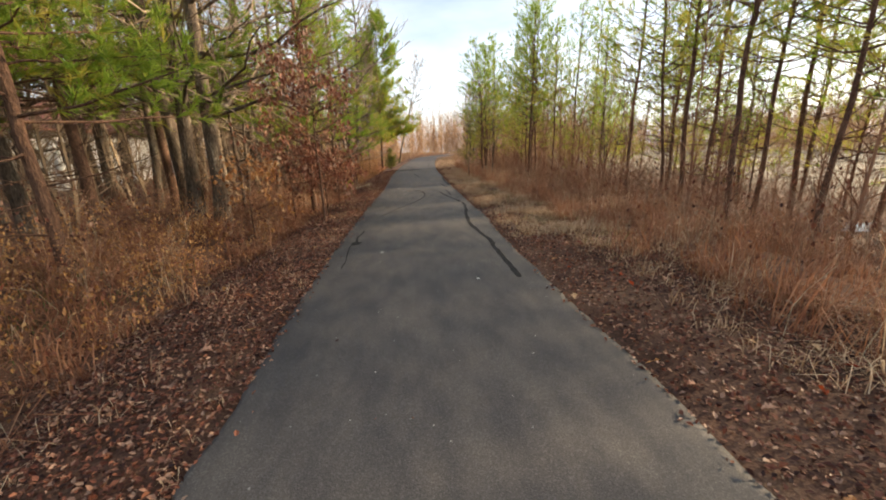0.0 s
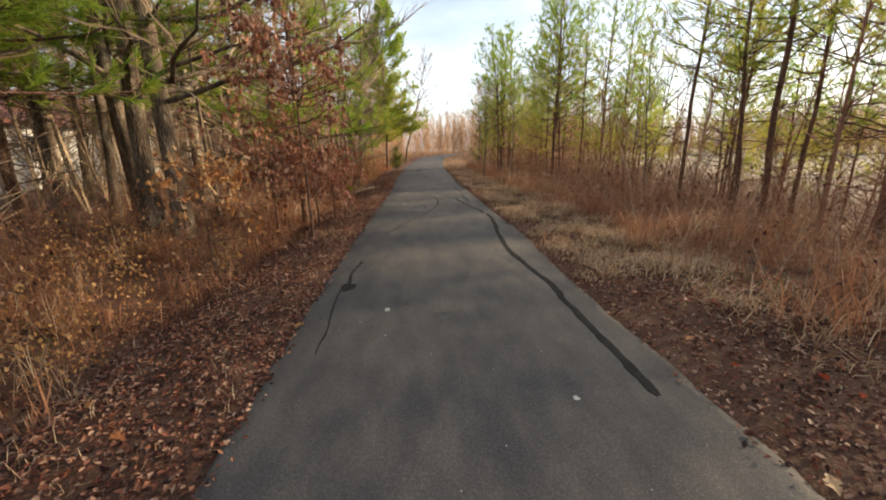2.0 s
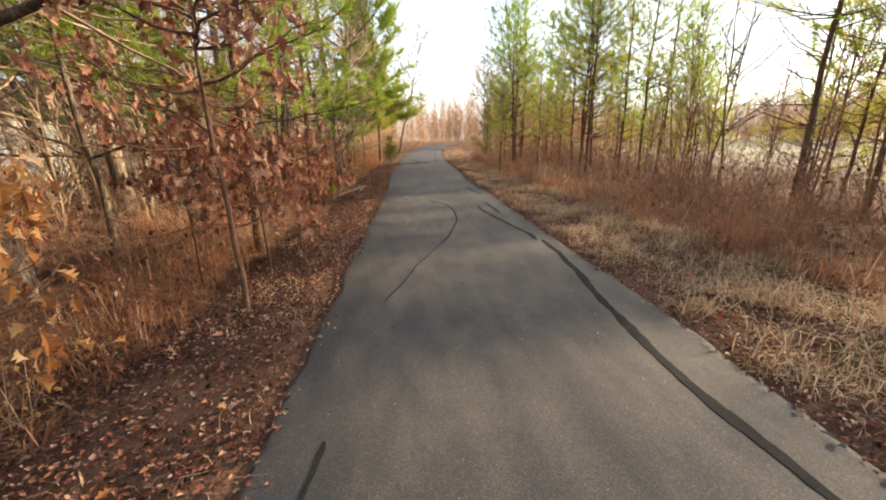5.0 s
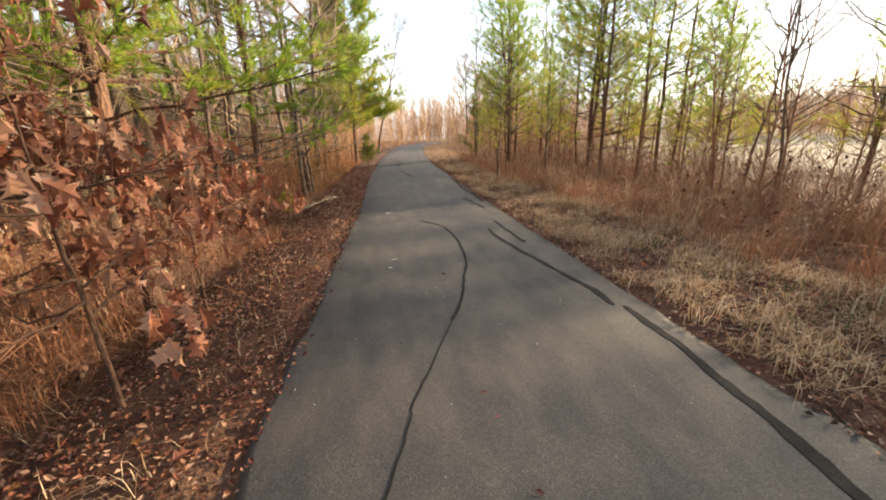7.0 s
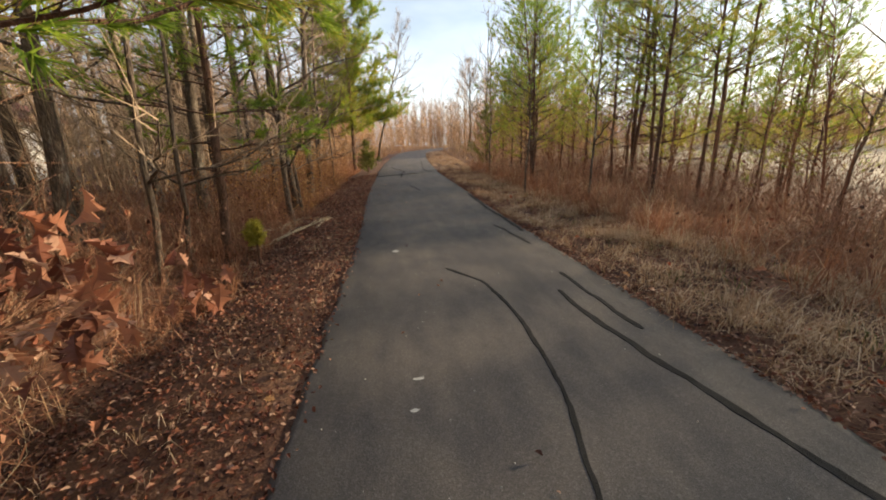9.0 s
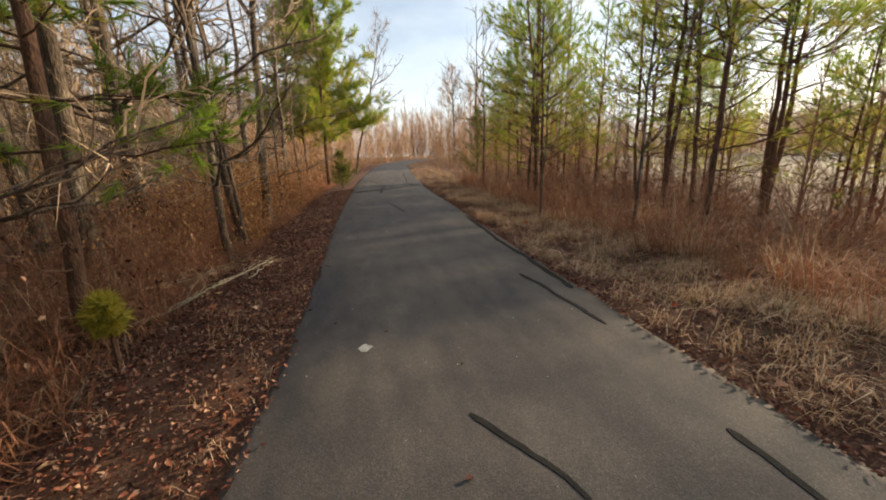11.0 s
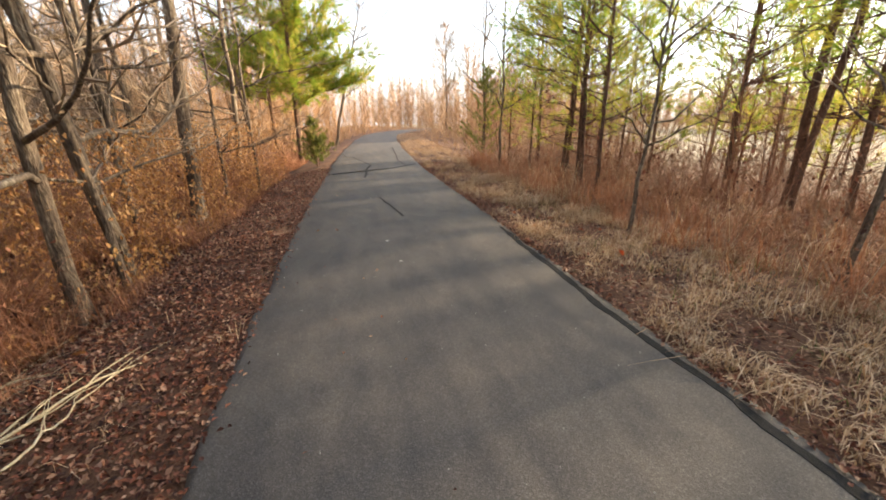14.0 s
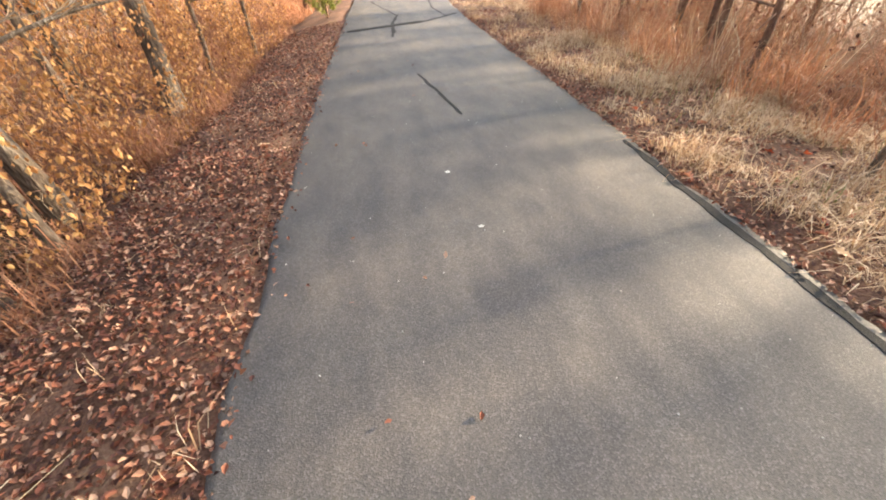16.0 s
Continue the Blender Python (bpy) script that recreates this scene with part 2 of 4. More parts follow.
DEADWOOD = material("bleached_dead_wood", [(0.24, 0.19, 0.12), (0.42, 0.35, 0.23), (0.58, 0.51, 0.38)], rough=0.85, scale=5, fine=60, bump=0.5)


# ---- mesh building ----
class Geo:
    """Gathers triangles and quads and turns them into one mesh."""

    def __init__(self):
        self.v, self.tri, self.quad, self.n = [], [], [], 0

    def add(self, verts, tri=None, quad=None):
        verts = np.asarray(verts, dtype=np.float64).reshape(-1, 3)
        if tri is not None:
            self.tri.append(np.asarray(tri).reshape(-1, 3) + self.n)
        if quad is not None:
            self.quad.append(np.asarray(quad).reshape(-1, 4) + self.n)
        self.v.append(verts)
        self.n += len(verts)

    def mesh(self, name, mat, smooth=False):
        me = bpy.data.meshes.new(name)
        v = np.concatenate(self.v)
        t = np.concatenate(self.tri) if self.tri else np.zeros((0, 3), int)
        q = np.concatenate(self.quad) if self.quad else np.zeros((0, 4), int)
        me.vertices.add(len(v))
        me.vertices.foreach_set("co", v.astype(np.float32).ravel())
        me.loops.add(t.size + q.size)
        me.loops.foreach_set("vertex_index", np.concatenate([t.ravel(), q.ravel()]).astype(np.int32))
        me.polygons.add(len(t) + len(q))
        starts = np.concatenate([np.arange(len(t)) * 3, t.size + np.arange(len(q)) * 4])
        me.polygons.foreach_set("loop_start", starts.astype(np.int32))
        me.polygons.foreach_set("use_smooth", np.full(len(starts), smooth))
        me.update(calc_edges=True)
        me.materials.append(mat)
        return me


def unit(a):
    return a / np.maximum(np.linalg.norm(a, axis=-1, keepdims=True), 1e-9)


def tubes(geo, P, R, sides):
    """Round tubes, all with K points. P: N x K x 3, R: N x K."""
    P, R = np.asarray(P, float), np.asarray(R, float)
    N, K, _ = P.shape
    if N == 0:
        return
    T = np.gradient(P, axis=1)
    T = unit(T)
    ref = np.where(np.abs(T[:, :1, 2:3]) > 0.8, np.array([1.0, 0.2, 0]), np.array([0.1, 0.2, 1.0]))
    U = unit(np.cross(T, ref))
    W = np.cross(T, U)
    a = np.arange(sides) * 2 * np.pi / sides
    ring = P[:, :, None, :] + R[:, :, None, None] * (np.cos(a)[None, None, :, None] * U[:, :, None, :] + np.sin(a)[None, None, :, None] * W[:, :, None, :])
    base = (np.arange(N) * K * sides)[:, None, None] + (np.arange(K - 1) * sides)[None, :, None]
    i, j = np.arange(sides)[None, None, :], ((np.arange(sides) + 1) % sides)[None, None, :]
    quad = np.stack([base + i, base + j, base + sides + j, base + sides + i], axis=-1)
    geo.add(ring, quad=quad)


def spikes(geo, rng, P, width, plain=True):
    """Fine tapering twigs, one slender sliver along each line."""
    a, m, b = P[:, 0], P[:, P.shape[1] // 2], P[:, -1]
    side = unit(np.cross(unit(b - a), rng.normal(0, 1, a.shape))) * np.asarray(width).reshape(-1, 1)
    N = len(P)
    if plain:
        geo.add(np.stack([a - side, a + side, b], 1), tri=np.arange(N * 3))
        return
    geo.add(np.stack([a - side, a + side, m + side * 0.6, m - side * 0.6, b], 1), tri=np.array([(3, 2, 4)]) + (np.arange(N) * 5)[:, None], quad=np.array([(0, 1, 2, 3)]) + (np.arange(N) * 5)[:, None])


def grow(rng, start, way, length, K, wander=0.08, lift=0.0):
    """N wandering lines of K points. lift: how far the ends bend up."""
    N = len(start)
    s = np.linspace(0, 1, K)[None, :, None]
    P = start[:, None, :] + way[:, None, :] * (length[:, None, None] * s)
    w = np.cumsum(rng.normal(0, wander, (N, K, 3)), axis=1) * length[:, None, None] / K
    w[:, 0] = 0
    P = P + w
    P[:, :, 2] += (lift * length[:, None]) * (s[:, :, 0] ** 2)
    return P


def along(rng, P, f):
    """Points at the shares f of the lines P, one each, and the way there."""
    K = P.shape[1]
    x = np.clip(f, 0, 0.999) * (K - 1)
    i = x.astype(int)
    r = np.arange(len(P))
    a, b = P[r, i], P[r, np.minimum(i + 1, K - 1)]
    return a + (b - a) * (x - i)[:, None], unit(b - a)


def needle_tufts(geo, rng, at, way, n, length, width, spread=0.75, back=0.12):
    N = len(at)
    d = unit(way[:, None, :] + rng.normal(0, spread * 0.6, (N, n, 3)))
    p = at[:, None, :] - way[:, None, :] * (rng.random((N, n, 1)) * back)
    l = length * (0.7 + 0.5 * rng.random((N, n, 1)))
    side = unit(np.cross(d, rng.normal(0, 1, (N, n, 3)))) * width
    tip = p + d * l
    tip[:, :, 2] -= 0.12 * l[:, :, 0]
    geo.add(np.stack([p - side, p + side, tip], axis=2), tri=np.arange(N * n * 3))


LEAF_OUTLINES = {
    "oak": [(0, 0), (0.16, 0.18), (0.10, 0.26), (0.34, 0.42), (0.15, 0.52), (0.36, 0.70), (0.14, 0.76), (0.0, 1.0)],
}


def leaf_template(kind, curl):
    o = LEAF_OUTLINES[kind]
    right = [(x, y) for x, y in o[1:-1]]
    v = [(0, y, 0.10 * curl * math.sin(y * 3.1)) for _, y in o]
    n = len(o)
    tri = []
    for sgn in (1, -1):
        first = len(v)
        for x, y in right:
            v.append((sgn * x, y, 0.10 * curl * math.sin(y * 3.1) + abs(x) * curl * 0.7 + 0.05 * math.sin(9 * y + sgn)))
        m = len(right)
        chain = [0] + list(range(first, first + m)) + [n - 1]
        for i in range(len(chain) - 1):
            a, b = chain[i], chain[i + 1]
            s = (i, min(i + 1, n - 1))
            if a != s[0] or b != s[1]:
                if i == 0:
                    tri.append((0, b, 1) if sgn > 0 else (0, 1, b))
                elif i == len(chain) - 2:
                    tri.append((i, a, b) if sgn > 0 else (i, b, a))
                else:
                    tri += [(i, a, b), (i, b, i + 1)] if sgn > 0 else [(i, b, a), (i, i + 1, b)]
    return np.array(v, float), np.array(tri)


def simple_leaf(curl):
    """A cheap curled leaf of four triangles."""
    v = np.array([(0, 0, 0), (0.3, 0.35, 0.28 * curl), (0.05, 0.55, 0.05), (-0.3, 0.45, 0.25 * curl), (0.22, 0.75, 0.2 * curl), (0.0, 1.0, 0.15 * curl), (-0.2, 0.8, 0.22 * curl)])
    return v[:6], np.array([(0, 1, 2), (0, 2, 3), (1, 4, 2), (2, 4, 5), (2, 5, 3)])


def rotations(rng, N, tilt, hang=False):
    """N random turns: lying flat within tilt, or hanging down."""
    yaw = rng.random(N) * 2 * np.pi
    pit = rng.normal(0, tilt, N) - (np.pi * 0.38 if hang else 0)
    rol = rng.normal(0, tilt if not hang else 1.2, N)
    cy, sy, cp, sp, cr, sr = np.cos(yaw), np.sin(yaw), np.cos(pit), np.sin(pit), np.cos(rol), np.sin(rol)
    o, z = np.ones(N), np.zeros(N)
    mat = lambda *r: np.stack([np.stack(x, -1) for x in r], -2)
    return mat((cy, -sy, z), (sy, cy, z), (z, z, o)) @ mat((o, z, z), (z, cp, -sp), (z, sp, cp)) @ mat((cr, z, sr), (z, o, z), (-sr, z, cr))


def scatter(geo, rng, template, at, size, tilt, hang=False):
    v, tri = template
    R = rotations(rng, len(at), tilt, hang)
    V = np.einsum("nij,vj->nvi", R, v) * np.asarray(size).reshape(-1, 1, 1) + at[:, None, :]
    F = tri[None] + (np.arange(len(at)) * len(v))[:, None, None]
    geo.add(V, tri=F)


def blades(geo, rng, base, height, lean, width):
    """Bent grass blades: two quads' length tapering to a point."""
    N = len(base)
    a = rng.random(N) * 2 * np.pi
    out = np.stack([np.cos(a), np.sin(a), np.zeros(N)], -1) * (lean * height)[:, None]
    side = np.stack([-np.sin(a + 0.5), np.cos(a + 0.5), np.zeros(N)], -1) * np.asarray(width).reshape(-1, 1)
    up = np.array([0, 0, 1.0])[None] * height[:, None]
    m, t = base + out * 0.3 + up * 0.6, base + out + up * (1 - 0.35 * np.minimum(lean, 1.5))[:, None]
    geo.add(np.stack([base - side, base + side, m + side * 0.8, m - side * 0.8, t], 1),
            tri=np.array([(3, 2, 4)]) + (np.arange(N) * 5)[:, None], quad=np.array([(0, 1, 2, 3)]) + (np.arange(N) * 5)[:, None])


def part(name, geo, mat, parent, label="", smooth=False, kind=""):
    ob = new(name, geo.mesh(name, mat, smooth))
    ob.parent = parent
    return tagged(ob, label=label, kind=kind)


def thing(name, label, category, m=Matrix(), group="", kind=""):
    ob = new(name)
    ob.empty_display_size = 0.2
    ob.matrix_world = m
    return tagged(ob, label=label, category=category, group=group, kind=kind)


# ---- the plan: trail edges and the lie of the land ----
LEFT_Y, LEFT_X = [-40, 2, 6, 9, 12, 16, 19, 21, 25, 30.5, 39, 46, 53, 58, 64, 80], [-2.1, -1.12, -1.07, -0.93, -0.78, -0.52, -0.42, -0.36, -0.16, 0.22, 1.1, 1.95, 3.1, 4.6, 8.0, 21]
RIGHT_Y, RIGHT_X = [-40, 1, 4, 6.5, 8.5, 10.5, 13, 16, 18.5, 20.5, 23, 26, 29, 33.3, 41.5, 48, 53, 58, 64, 80], [0.6, 1.55, 1.69, 1.86, 2.04, 2.14, 2.28, 2.44, 2.56, 2.70, 2.87, 3.02, 3.2, 3.54, 4.42, 5.3, 6.3, 8.0, 11.8, 25]


def x_left(y):
    return np.interp(y, LEFT_Y, LEFT_X)


def x_right(y):
    return np.interp(y, RIGHT_Y, RIGHT_X)


def rise(y):
    """The trail climbs gently towards the bend."""
    return np.minimum(0.06 * np.log1p(np.exp(np.minimum((np.asarray(y, float) - 20) / 3.0, 40))), 0.9)


def rolling(x, y):
    return 0.05 * np.sin(1.3 * x + 0.4 * y) * np.sin(0.9 * y - 0.5 * x) + 0.03 * np.sin(3.1 * x + 1.7 * y) * np.sin(2.3 * y) + 0.02 * np.sin(6.5 * x - 2 * y) * np.sin(5 * y + x)


def land(x, y):
    """The ground's height: shoulders, a ditch on one side, low wet land on the other."""
    x, y = np.asarray(x, float), np.asarray(y, float)
    dl, dr = x_left(y) - x, x - x_right(y)
    left = np.interp(dl, [0, 0.3, 1.2, 1.9, 2.6, 4, 12, 60], [-0.03, -0.03, -0.14, -0.42, -0.28, -0.05, 0.15, 0.5])
    right = np.interp(dr, [0, 0.3, 1.5, 3.0, 5, 9, 16, 60], [-0.02, 0.0, 0.02, -0.10, -0.3, -0.55, -0.9, -1.2])
    z = np.where(dl > 0, left, np.where(dr > 0, right, -0.09))
    soft = np.clip(np.maximum(dl, dr) / 1.0, 0, 1)
    return z + rolling(x, y) * soft + rise(y) * np.clip(1.2 - dr / 30, 0, 1)


def beside(rng, n, side, near, far, y0, y1, power=1.0):
    """Random places on one side of the trail, near to far metres from its edge."""
    y = y0 + (y1 - y0) * rng.random(n)
    d = near + (far - near) * rng.random(n) ** power
    x = x_left(y) - d if side < 0 else x_right(y) + d
    return np.stack([x, y, land(x, y)], -1)


# ---- ground and trail ----
def ground_sheet():
    gx = np.unique(np.concatenate([[-2500, -900, -400, -200, -110, -70, -45, -30, -22], np.arange(-17, 20.01, 0.3), [22, 26, 32, 40, 60, 90, 150, 300, 700, 2500]]))
    gy = np.unique(np.concatenate([[-2500, -800, -300, -120, -60, -30, -18], np.arange(-10, 60.01, 0.45), np.arange(62, 100, 2.5), [110, 130, 170, 260, 500, 1100, 3000]]))
    X, Y = np.meshgrid(gx, gy)
    Z = land(X, Y)
    g = Geo()
    w, h = len(gx), len(gy)
    i = (np.arange(h - 1)[:, None] * w + np.arange(w - 1)[None]).ravel()
    g.add(np.stack([X, Y, Z], -1), quad=np.stack([i, i + 1, i + w + 1, i + w], -1))
    return tagged(new("ground", g.mesh("ground", SOIL, True)), "brown leaf-strewn earth with a shallow ditch beside the trail", "ground", kind="structure")


def trail():
    rng = np.random.default_rng(3)
    y = np.concatenate([np.arange(-30, 0, 1.0), np.arange(0, 32, 0.12), np.arange(32, 82, 0.8)])
    jl = np.convolve(rng.normal(0, 0.035, len(y)), np.ones(4) / 4, "same")
    jr = np.convolve(rng.normal(0, 0.035, len(y)), np.ones(4) / 4, "same")
    l, r = x_left(y) + jl, x_right(y) + jr
    cols = [(-0.02, -0.10), (0.0, -0.012), (0.012, 0.0), (0.25, 0.012), (0.5, 0.016), (0.75, 0.012), (0.975, 0.0), (1.0, -0.012), (1.012, -0.10)]
    V = np.stack([np.stack([l + (r - l) * f, y, z + rise(y)], -1) for f, z in cols], 1)
    n, k = len(y), len(cols)
    i = (np.arange(n - 1)[:, None] * k + np.arange(k - 1)[None]).ravel()
    g = Geo()
    g.add(V, quad=np.stack([i, i + 1, i + k + 1, i + k], -1))
    return tagged(new("trail", g.mesh("trail", ASPHALT, True)), "worn grey asphalt walking trail with tarred cracks", "path", kind="structure")


GROUND = ground_sheet()
TRAIL = trail()


def trail_z(x, y):
    f = (x - x_left(y)) / (x_right(y) - x_left(y))
    return np.interp(f, [0, 0.012, 0.25, 0.5, 0.75, 0.975, 1], [-0.012, 0, 0.012, 0.016, 0.012, 0, -0.012]) + rise(y)


def strip(name, pts, width, mat, seed, label, z=0.004):
    """A ragged flat band of tar poured along a line on the trail."""
    rng = np.random.default_rng(seed)
    p = np.array(pts, float)
    s = np.concatenate([[0], np.cumsum(np.linalg.norm(np.diff(p, axis=0), axis=1))])
    n = max(6, int(s[-1] / 0.06))
    u = np.linspace(0, s[-1], n)
    q = np.stack([np.interp(u, s, p[:, 0]), np.interp(u, s, p[:, 1])], -1)
    for _ in range(3):
        q[1:-1] = (q[:-2] + 2 * q[1:-1] + q[2:]) / 4
    q += np.convolve(rng.normal(0, 0.02, n), np.ones(5) / 5, "same")[:, None] * np.array([1, 0.2])
    t = unit(np.gradient(q, axis=0))
    nrm = np.stack([-t[:, 1], t[:, 0]], -1)
    w = width / 2 * (1 + 0.35 * np.convolve(rng.normal(0, 1, n), np.ones(4) / 4, "same"))
    w[0] *= 0.4
    w[-1] *= 0.4
    g = Geo()
    rows = []
    for f, dz in ((-1, -0.004), (-0.8, z), (0.8, z), (1, -0.004)):
        a = q + nrm * (w * f)[:, None]
        rows.append(np.stack([a[:, 0], a[:, 1], trail_z(a[:, 0], a[:, 1]) + dz], -1))
    V = np.stack(rows, 1)
    i = (np.arange(n - 1)[:, None] * 4 + np.arange(3)[None]).ravel()
    g.add(V, quad=np.stack([i + 1, i, i + 4, i + 5], -1))
    return part(name, g, mat, TRAIL, label)


def blot(name, x, y, rx, ry, mat, seed, label, z=0.004):
    rng = np.random.default_rng(seed)
    a = np.linspace(0, 2 * np.pi, 14, endpoint=False)
    k = 0.75 + 0.5 * rng.random(14)
    px, py = x + rx * k * np.cos(a), y + ry * k * np.sin(a)
    g = Geo()
    g.add([(x, y, float(trail_z(x, y)) + z + 0.001)] + [(u, v, float(trail_z(u, v)) + z) for u, v in zip(px, py)], tri=[(0, 1 + i, 1 + (i + 1) % 14) for i in range(14)])
    return part(name, g, mat, TRAIL, label)


TAR = "black poured tar over a crack"
strip("crack_sealant", [(1.40, 4.05), (1.45, 4.9), (1.49, 5.54), (1.52, 5.9), (1.53, 6.2), (1.50, 6.8), (1.48, 7.37), (1.53, 7.9), (1.62, 8.63), (1.80, 9.6), (1.89, 10.2), (1.93, 10.9)], 0.085, SEALANT, 1, TAR)
strip("crack_sealant", [(1.86, 10.93), (1.88, 11.23), (1.82, 11.7), (1.77, 12.1), (1.71, 12.6), (1.65, 13.1), (1.63, 13.6), (1.66, 14.0)], 0.07, SEALANT, 2, TAR)
strip("crack_sealant", [(1.92, 13.05), (1.92, 13.6), (1.94, 14.5)], 0.055, SEALANT, 3, TAR)
strip("crack_sealant", [(-0.38, 9.1), (-0.25, 9.45), (-0.04, 10.05), (0.14, 10.45), (0.40, 11.0)], 0.014, SEALANT, 14, TAR)
strip("crack_sealant", [(0.40, 11.0), (0.48, 11.17), (0.59, 11.45), (0.73, 11.88), (0.93, 12.56), (1.0, 13.1), (1.04, 13.7), (0.99, 14.32), (0.85, 14.65), (0.66, 15.0)], 0.04, SEALANT, 5, TAR)
strip("crack_sealant", [(2.14, 15.75), (2.11, 16.14), (2.10, 16.49), (2.07, 16.89), (2.04, 17.25)], 0.05, SEALANT, 6, TAR)
strip("crack_sealant", [(0.22, 28.3), (0.75, 28.45), (1.3, 28.65), (2.05, 28.9)], 0.22, SEALANT, 7, "black tar over a heaved crack", 0.012)
strip("crack_sealant", [(2.05, 28.9), (2.6, 29.4), (3.1, 29.95)], 0.11, SEALANT, 16, TAR)
strip("crack_sealant", [(1.16, 27.3), (1.22, 28.0), (1.32, 29.0), (1.57, 30.1)], 0.075, SEALANT, 8, TAR)
strip("crack_sealant", [(1.57, 30.1), (1.42, 31.0), (1.24, 32.2), (1.1, 33.4)], 0.04, SEALANT, 17, TAR)
strip("crack_sealant", [(1.2, 24.45), (1.29, 23.6), (1.4, 22.65)], 0.05, SEALANT, 9, TAR)
strip("crack_sealant", [(-0.80, 4.9), (-0.80, 5.5), (-0.81, 5.85), (-0.82, 6.08), (-0.81, 6.34)], 0.016, SEALANT, 10, TAR)
strip("crack_sealant", [(-0.76, 6.42), (-0.76, 6.6), (-0.77, 6.92), (-0.72, 7.14), (-0.68, 7.4)], 0.05, SEALANT, 11, TAR)
strip("crack_sealant", [(2.75, 29.6), (2.7, 31.2), (3.05, 34.0), (3.5, 38.0)], 0.04, SEALANT, 12, TAR)
strip("crack_sealant", [(2.36, 16.6), (2.43, 17.8), (2.47, 19.0), (2.57, 20.2), (2.70, 21.6)], 0.075, SEALANT, 13, "black tar along the broken trail edge")
blot("tar_patch", -0.745, 6.36, 0.085, 0.13, SEALANT, 19, "wide black blob of spilled tar")
for i, (x, y, a, b) in enumerate([(0.27, 5.44, 0.09, 0.04), (0.75, 5.15, 0.035, 0.03)]):
    blot("oil_stain", x, y, a, b, STAIN, 20 + i, "dark worn stain in the asphalt")
for i, (x, y, a, b) in enumerate([(-0.28, 5.62, 0.024, 0.04), (0.10, 15.97, 0.05, 0.055), (0.03, 12.82, 0.035, 0.015), (-0.03, 12.52, 0.03, 0.015), (0.9, 4.1, 0.02, 0.02), (0.95, 21.4, 0.02, 0.02), (1.0, 20.6, 0.02, 0.015)]):
    blot("pale_spot", x, y, a, b, PALE_MARK, 40 + i, "small pale spot on the asphalt", 0.005)


# ---- trees ----
def pine(label, seed, H, r0, crown, spread, density=1.0, group="", yellow=0.0, droop=0.0, dead=1.0, needle=0.19, per=13):
    """A pine: trunk, whorls of limbs, tufts of needles at the shoots. crown: height where green begins."""
    rng = np.random.default_rng(seed)
    t = thing("pine_tree", label, "tree", group=group)
    K = 16
    s = np.linspace(0, 1, K)
    sway = np.cumsum(rng.normal(0, 0.02, (K, 2)), axis=0) * H / 8
    sway -= sway[:1]
    trunk = np.stack([sway[:, 0], sway[:, 1], s * (H + 0.25) - 0.25], -1)
    rad = r0 * (1 - s) ** 0.85 + 0.008
    rad[0] *= 1.35
    g = Geo()
    tubes(g, trunk[None], rad[None], 10)
    part("trunk", g, PINE_BARK, t, "", True)
    z, zs = 0.7 + rng.random() * 0.4, []
    while z < H * 0.985:
        zs += [z + rng.normal(0, 0.05) for _ in range(rng.integers(3, 6))]
        z += 0.28 + 0.22 * rng.random()
    zs = np.array(zs)
    live = zs > crown + rng.normal(0, 0.35, len(zs))
    keep = live | (rng.random(len(zs)) < 0.5 * dead)
    zs, live = zs[keep], live[keep]
    N = len(zs)
    az = rng.random(N) * 2 * np.pi
    f = np.clip((zs - crown) / (H - crown), 0, 1)
    L = np.where(live, spread * (1 - f) ** 0.75 * (0.65 + 0.5 * rng.random(N)) + 0.25, spread * (0.35 + 0.5 * rng.random(N)))
    rise = np.where(live, 0.25 + 0.7 * f - droop, 0.05 + rng.normal(0, 0.2, N))
    way = unit(np.stack([np.cos(az), np.sin(az), rise], -1))
    at = np.stack([np.interp(zs, trunk[:, 2], trunk[:, 0]), np.interp(zs, trunk[:, 2], trunk[:, 1]), zs], -1)
    P = grow(rng, at, way, L, 7, 0.13, 0.10)
    R = (0.004 + 0.0075 * L)[:, None] * np.linspace(1, 0.25, 7)[None]
    big = L > 1.05
    for i in np.where(big)[0]:
        g = Geo()
        tubes(g, P[i:i + 1], R[i:i + 1], 4)
        part("limb", g, PINE_BARK, t)
    g = Geo()
    tubes(g, P[~big], R[~big], 4)
    # side shoots
    li = np.where(live)[0]
    rep = np.maximum(2, (L[li] * 5.4 * density)).astype(int)
    idx = np.repeat(li, rep)
    q, d = along(rng, P[idx], 0.25 + 0.75 * rng.random(len(idx)))
    sw = unit(d + rng.normal(0, 0.55, d.shape) + np.array([0, 0, 0.25]))
    sl = 0.18 + 0.30 * rng.random(len(idx)) * np.minimum(L[idx], 1.5)
    Q = grow(rng, q, sw, sl, 3, 0.1, 0.15)
    spikes(g, rng, Q, 0.005)
    di = np.where(~live)[0]
    if len(di):
        idx2 = np.repeat(di, 4)
        q2, d2 = along(rng, P[idx2], 0.2 + 0.8 * rng.random(len(idx2)))
        Q2 = grow(rng, q2, unit(d2 + rng.normal(0, 0.6, d2.shape)), 0.15 + 0.4 * rng.random(len(q2)), 3, 0.15, 0)
        spikes(g, rng, Q2, 0.004)
    part("side_shoot", g, PINE_BARK, t, kind="stuff")
    tip, dirs = Q[:, -1], unit(Q[:, -1] - Q[:, -2])
    mid = (Q[:, 1] + Q[:, 2]) / 2
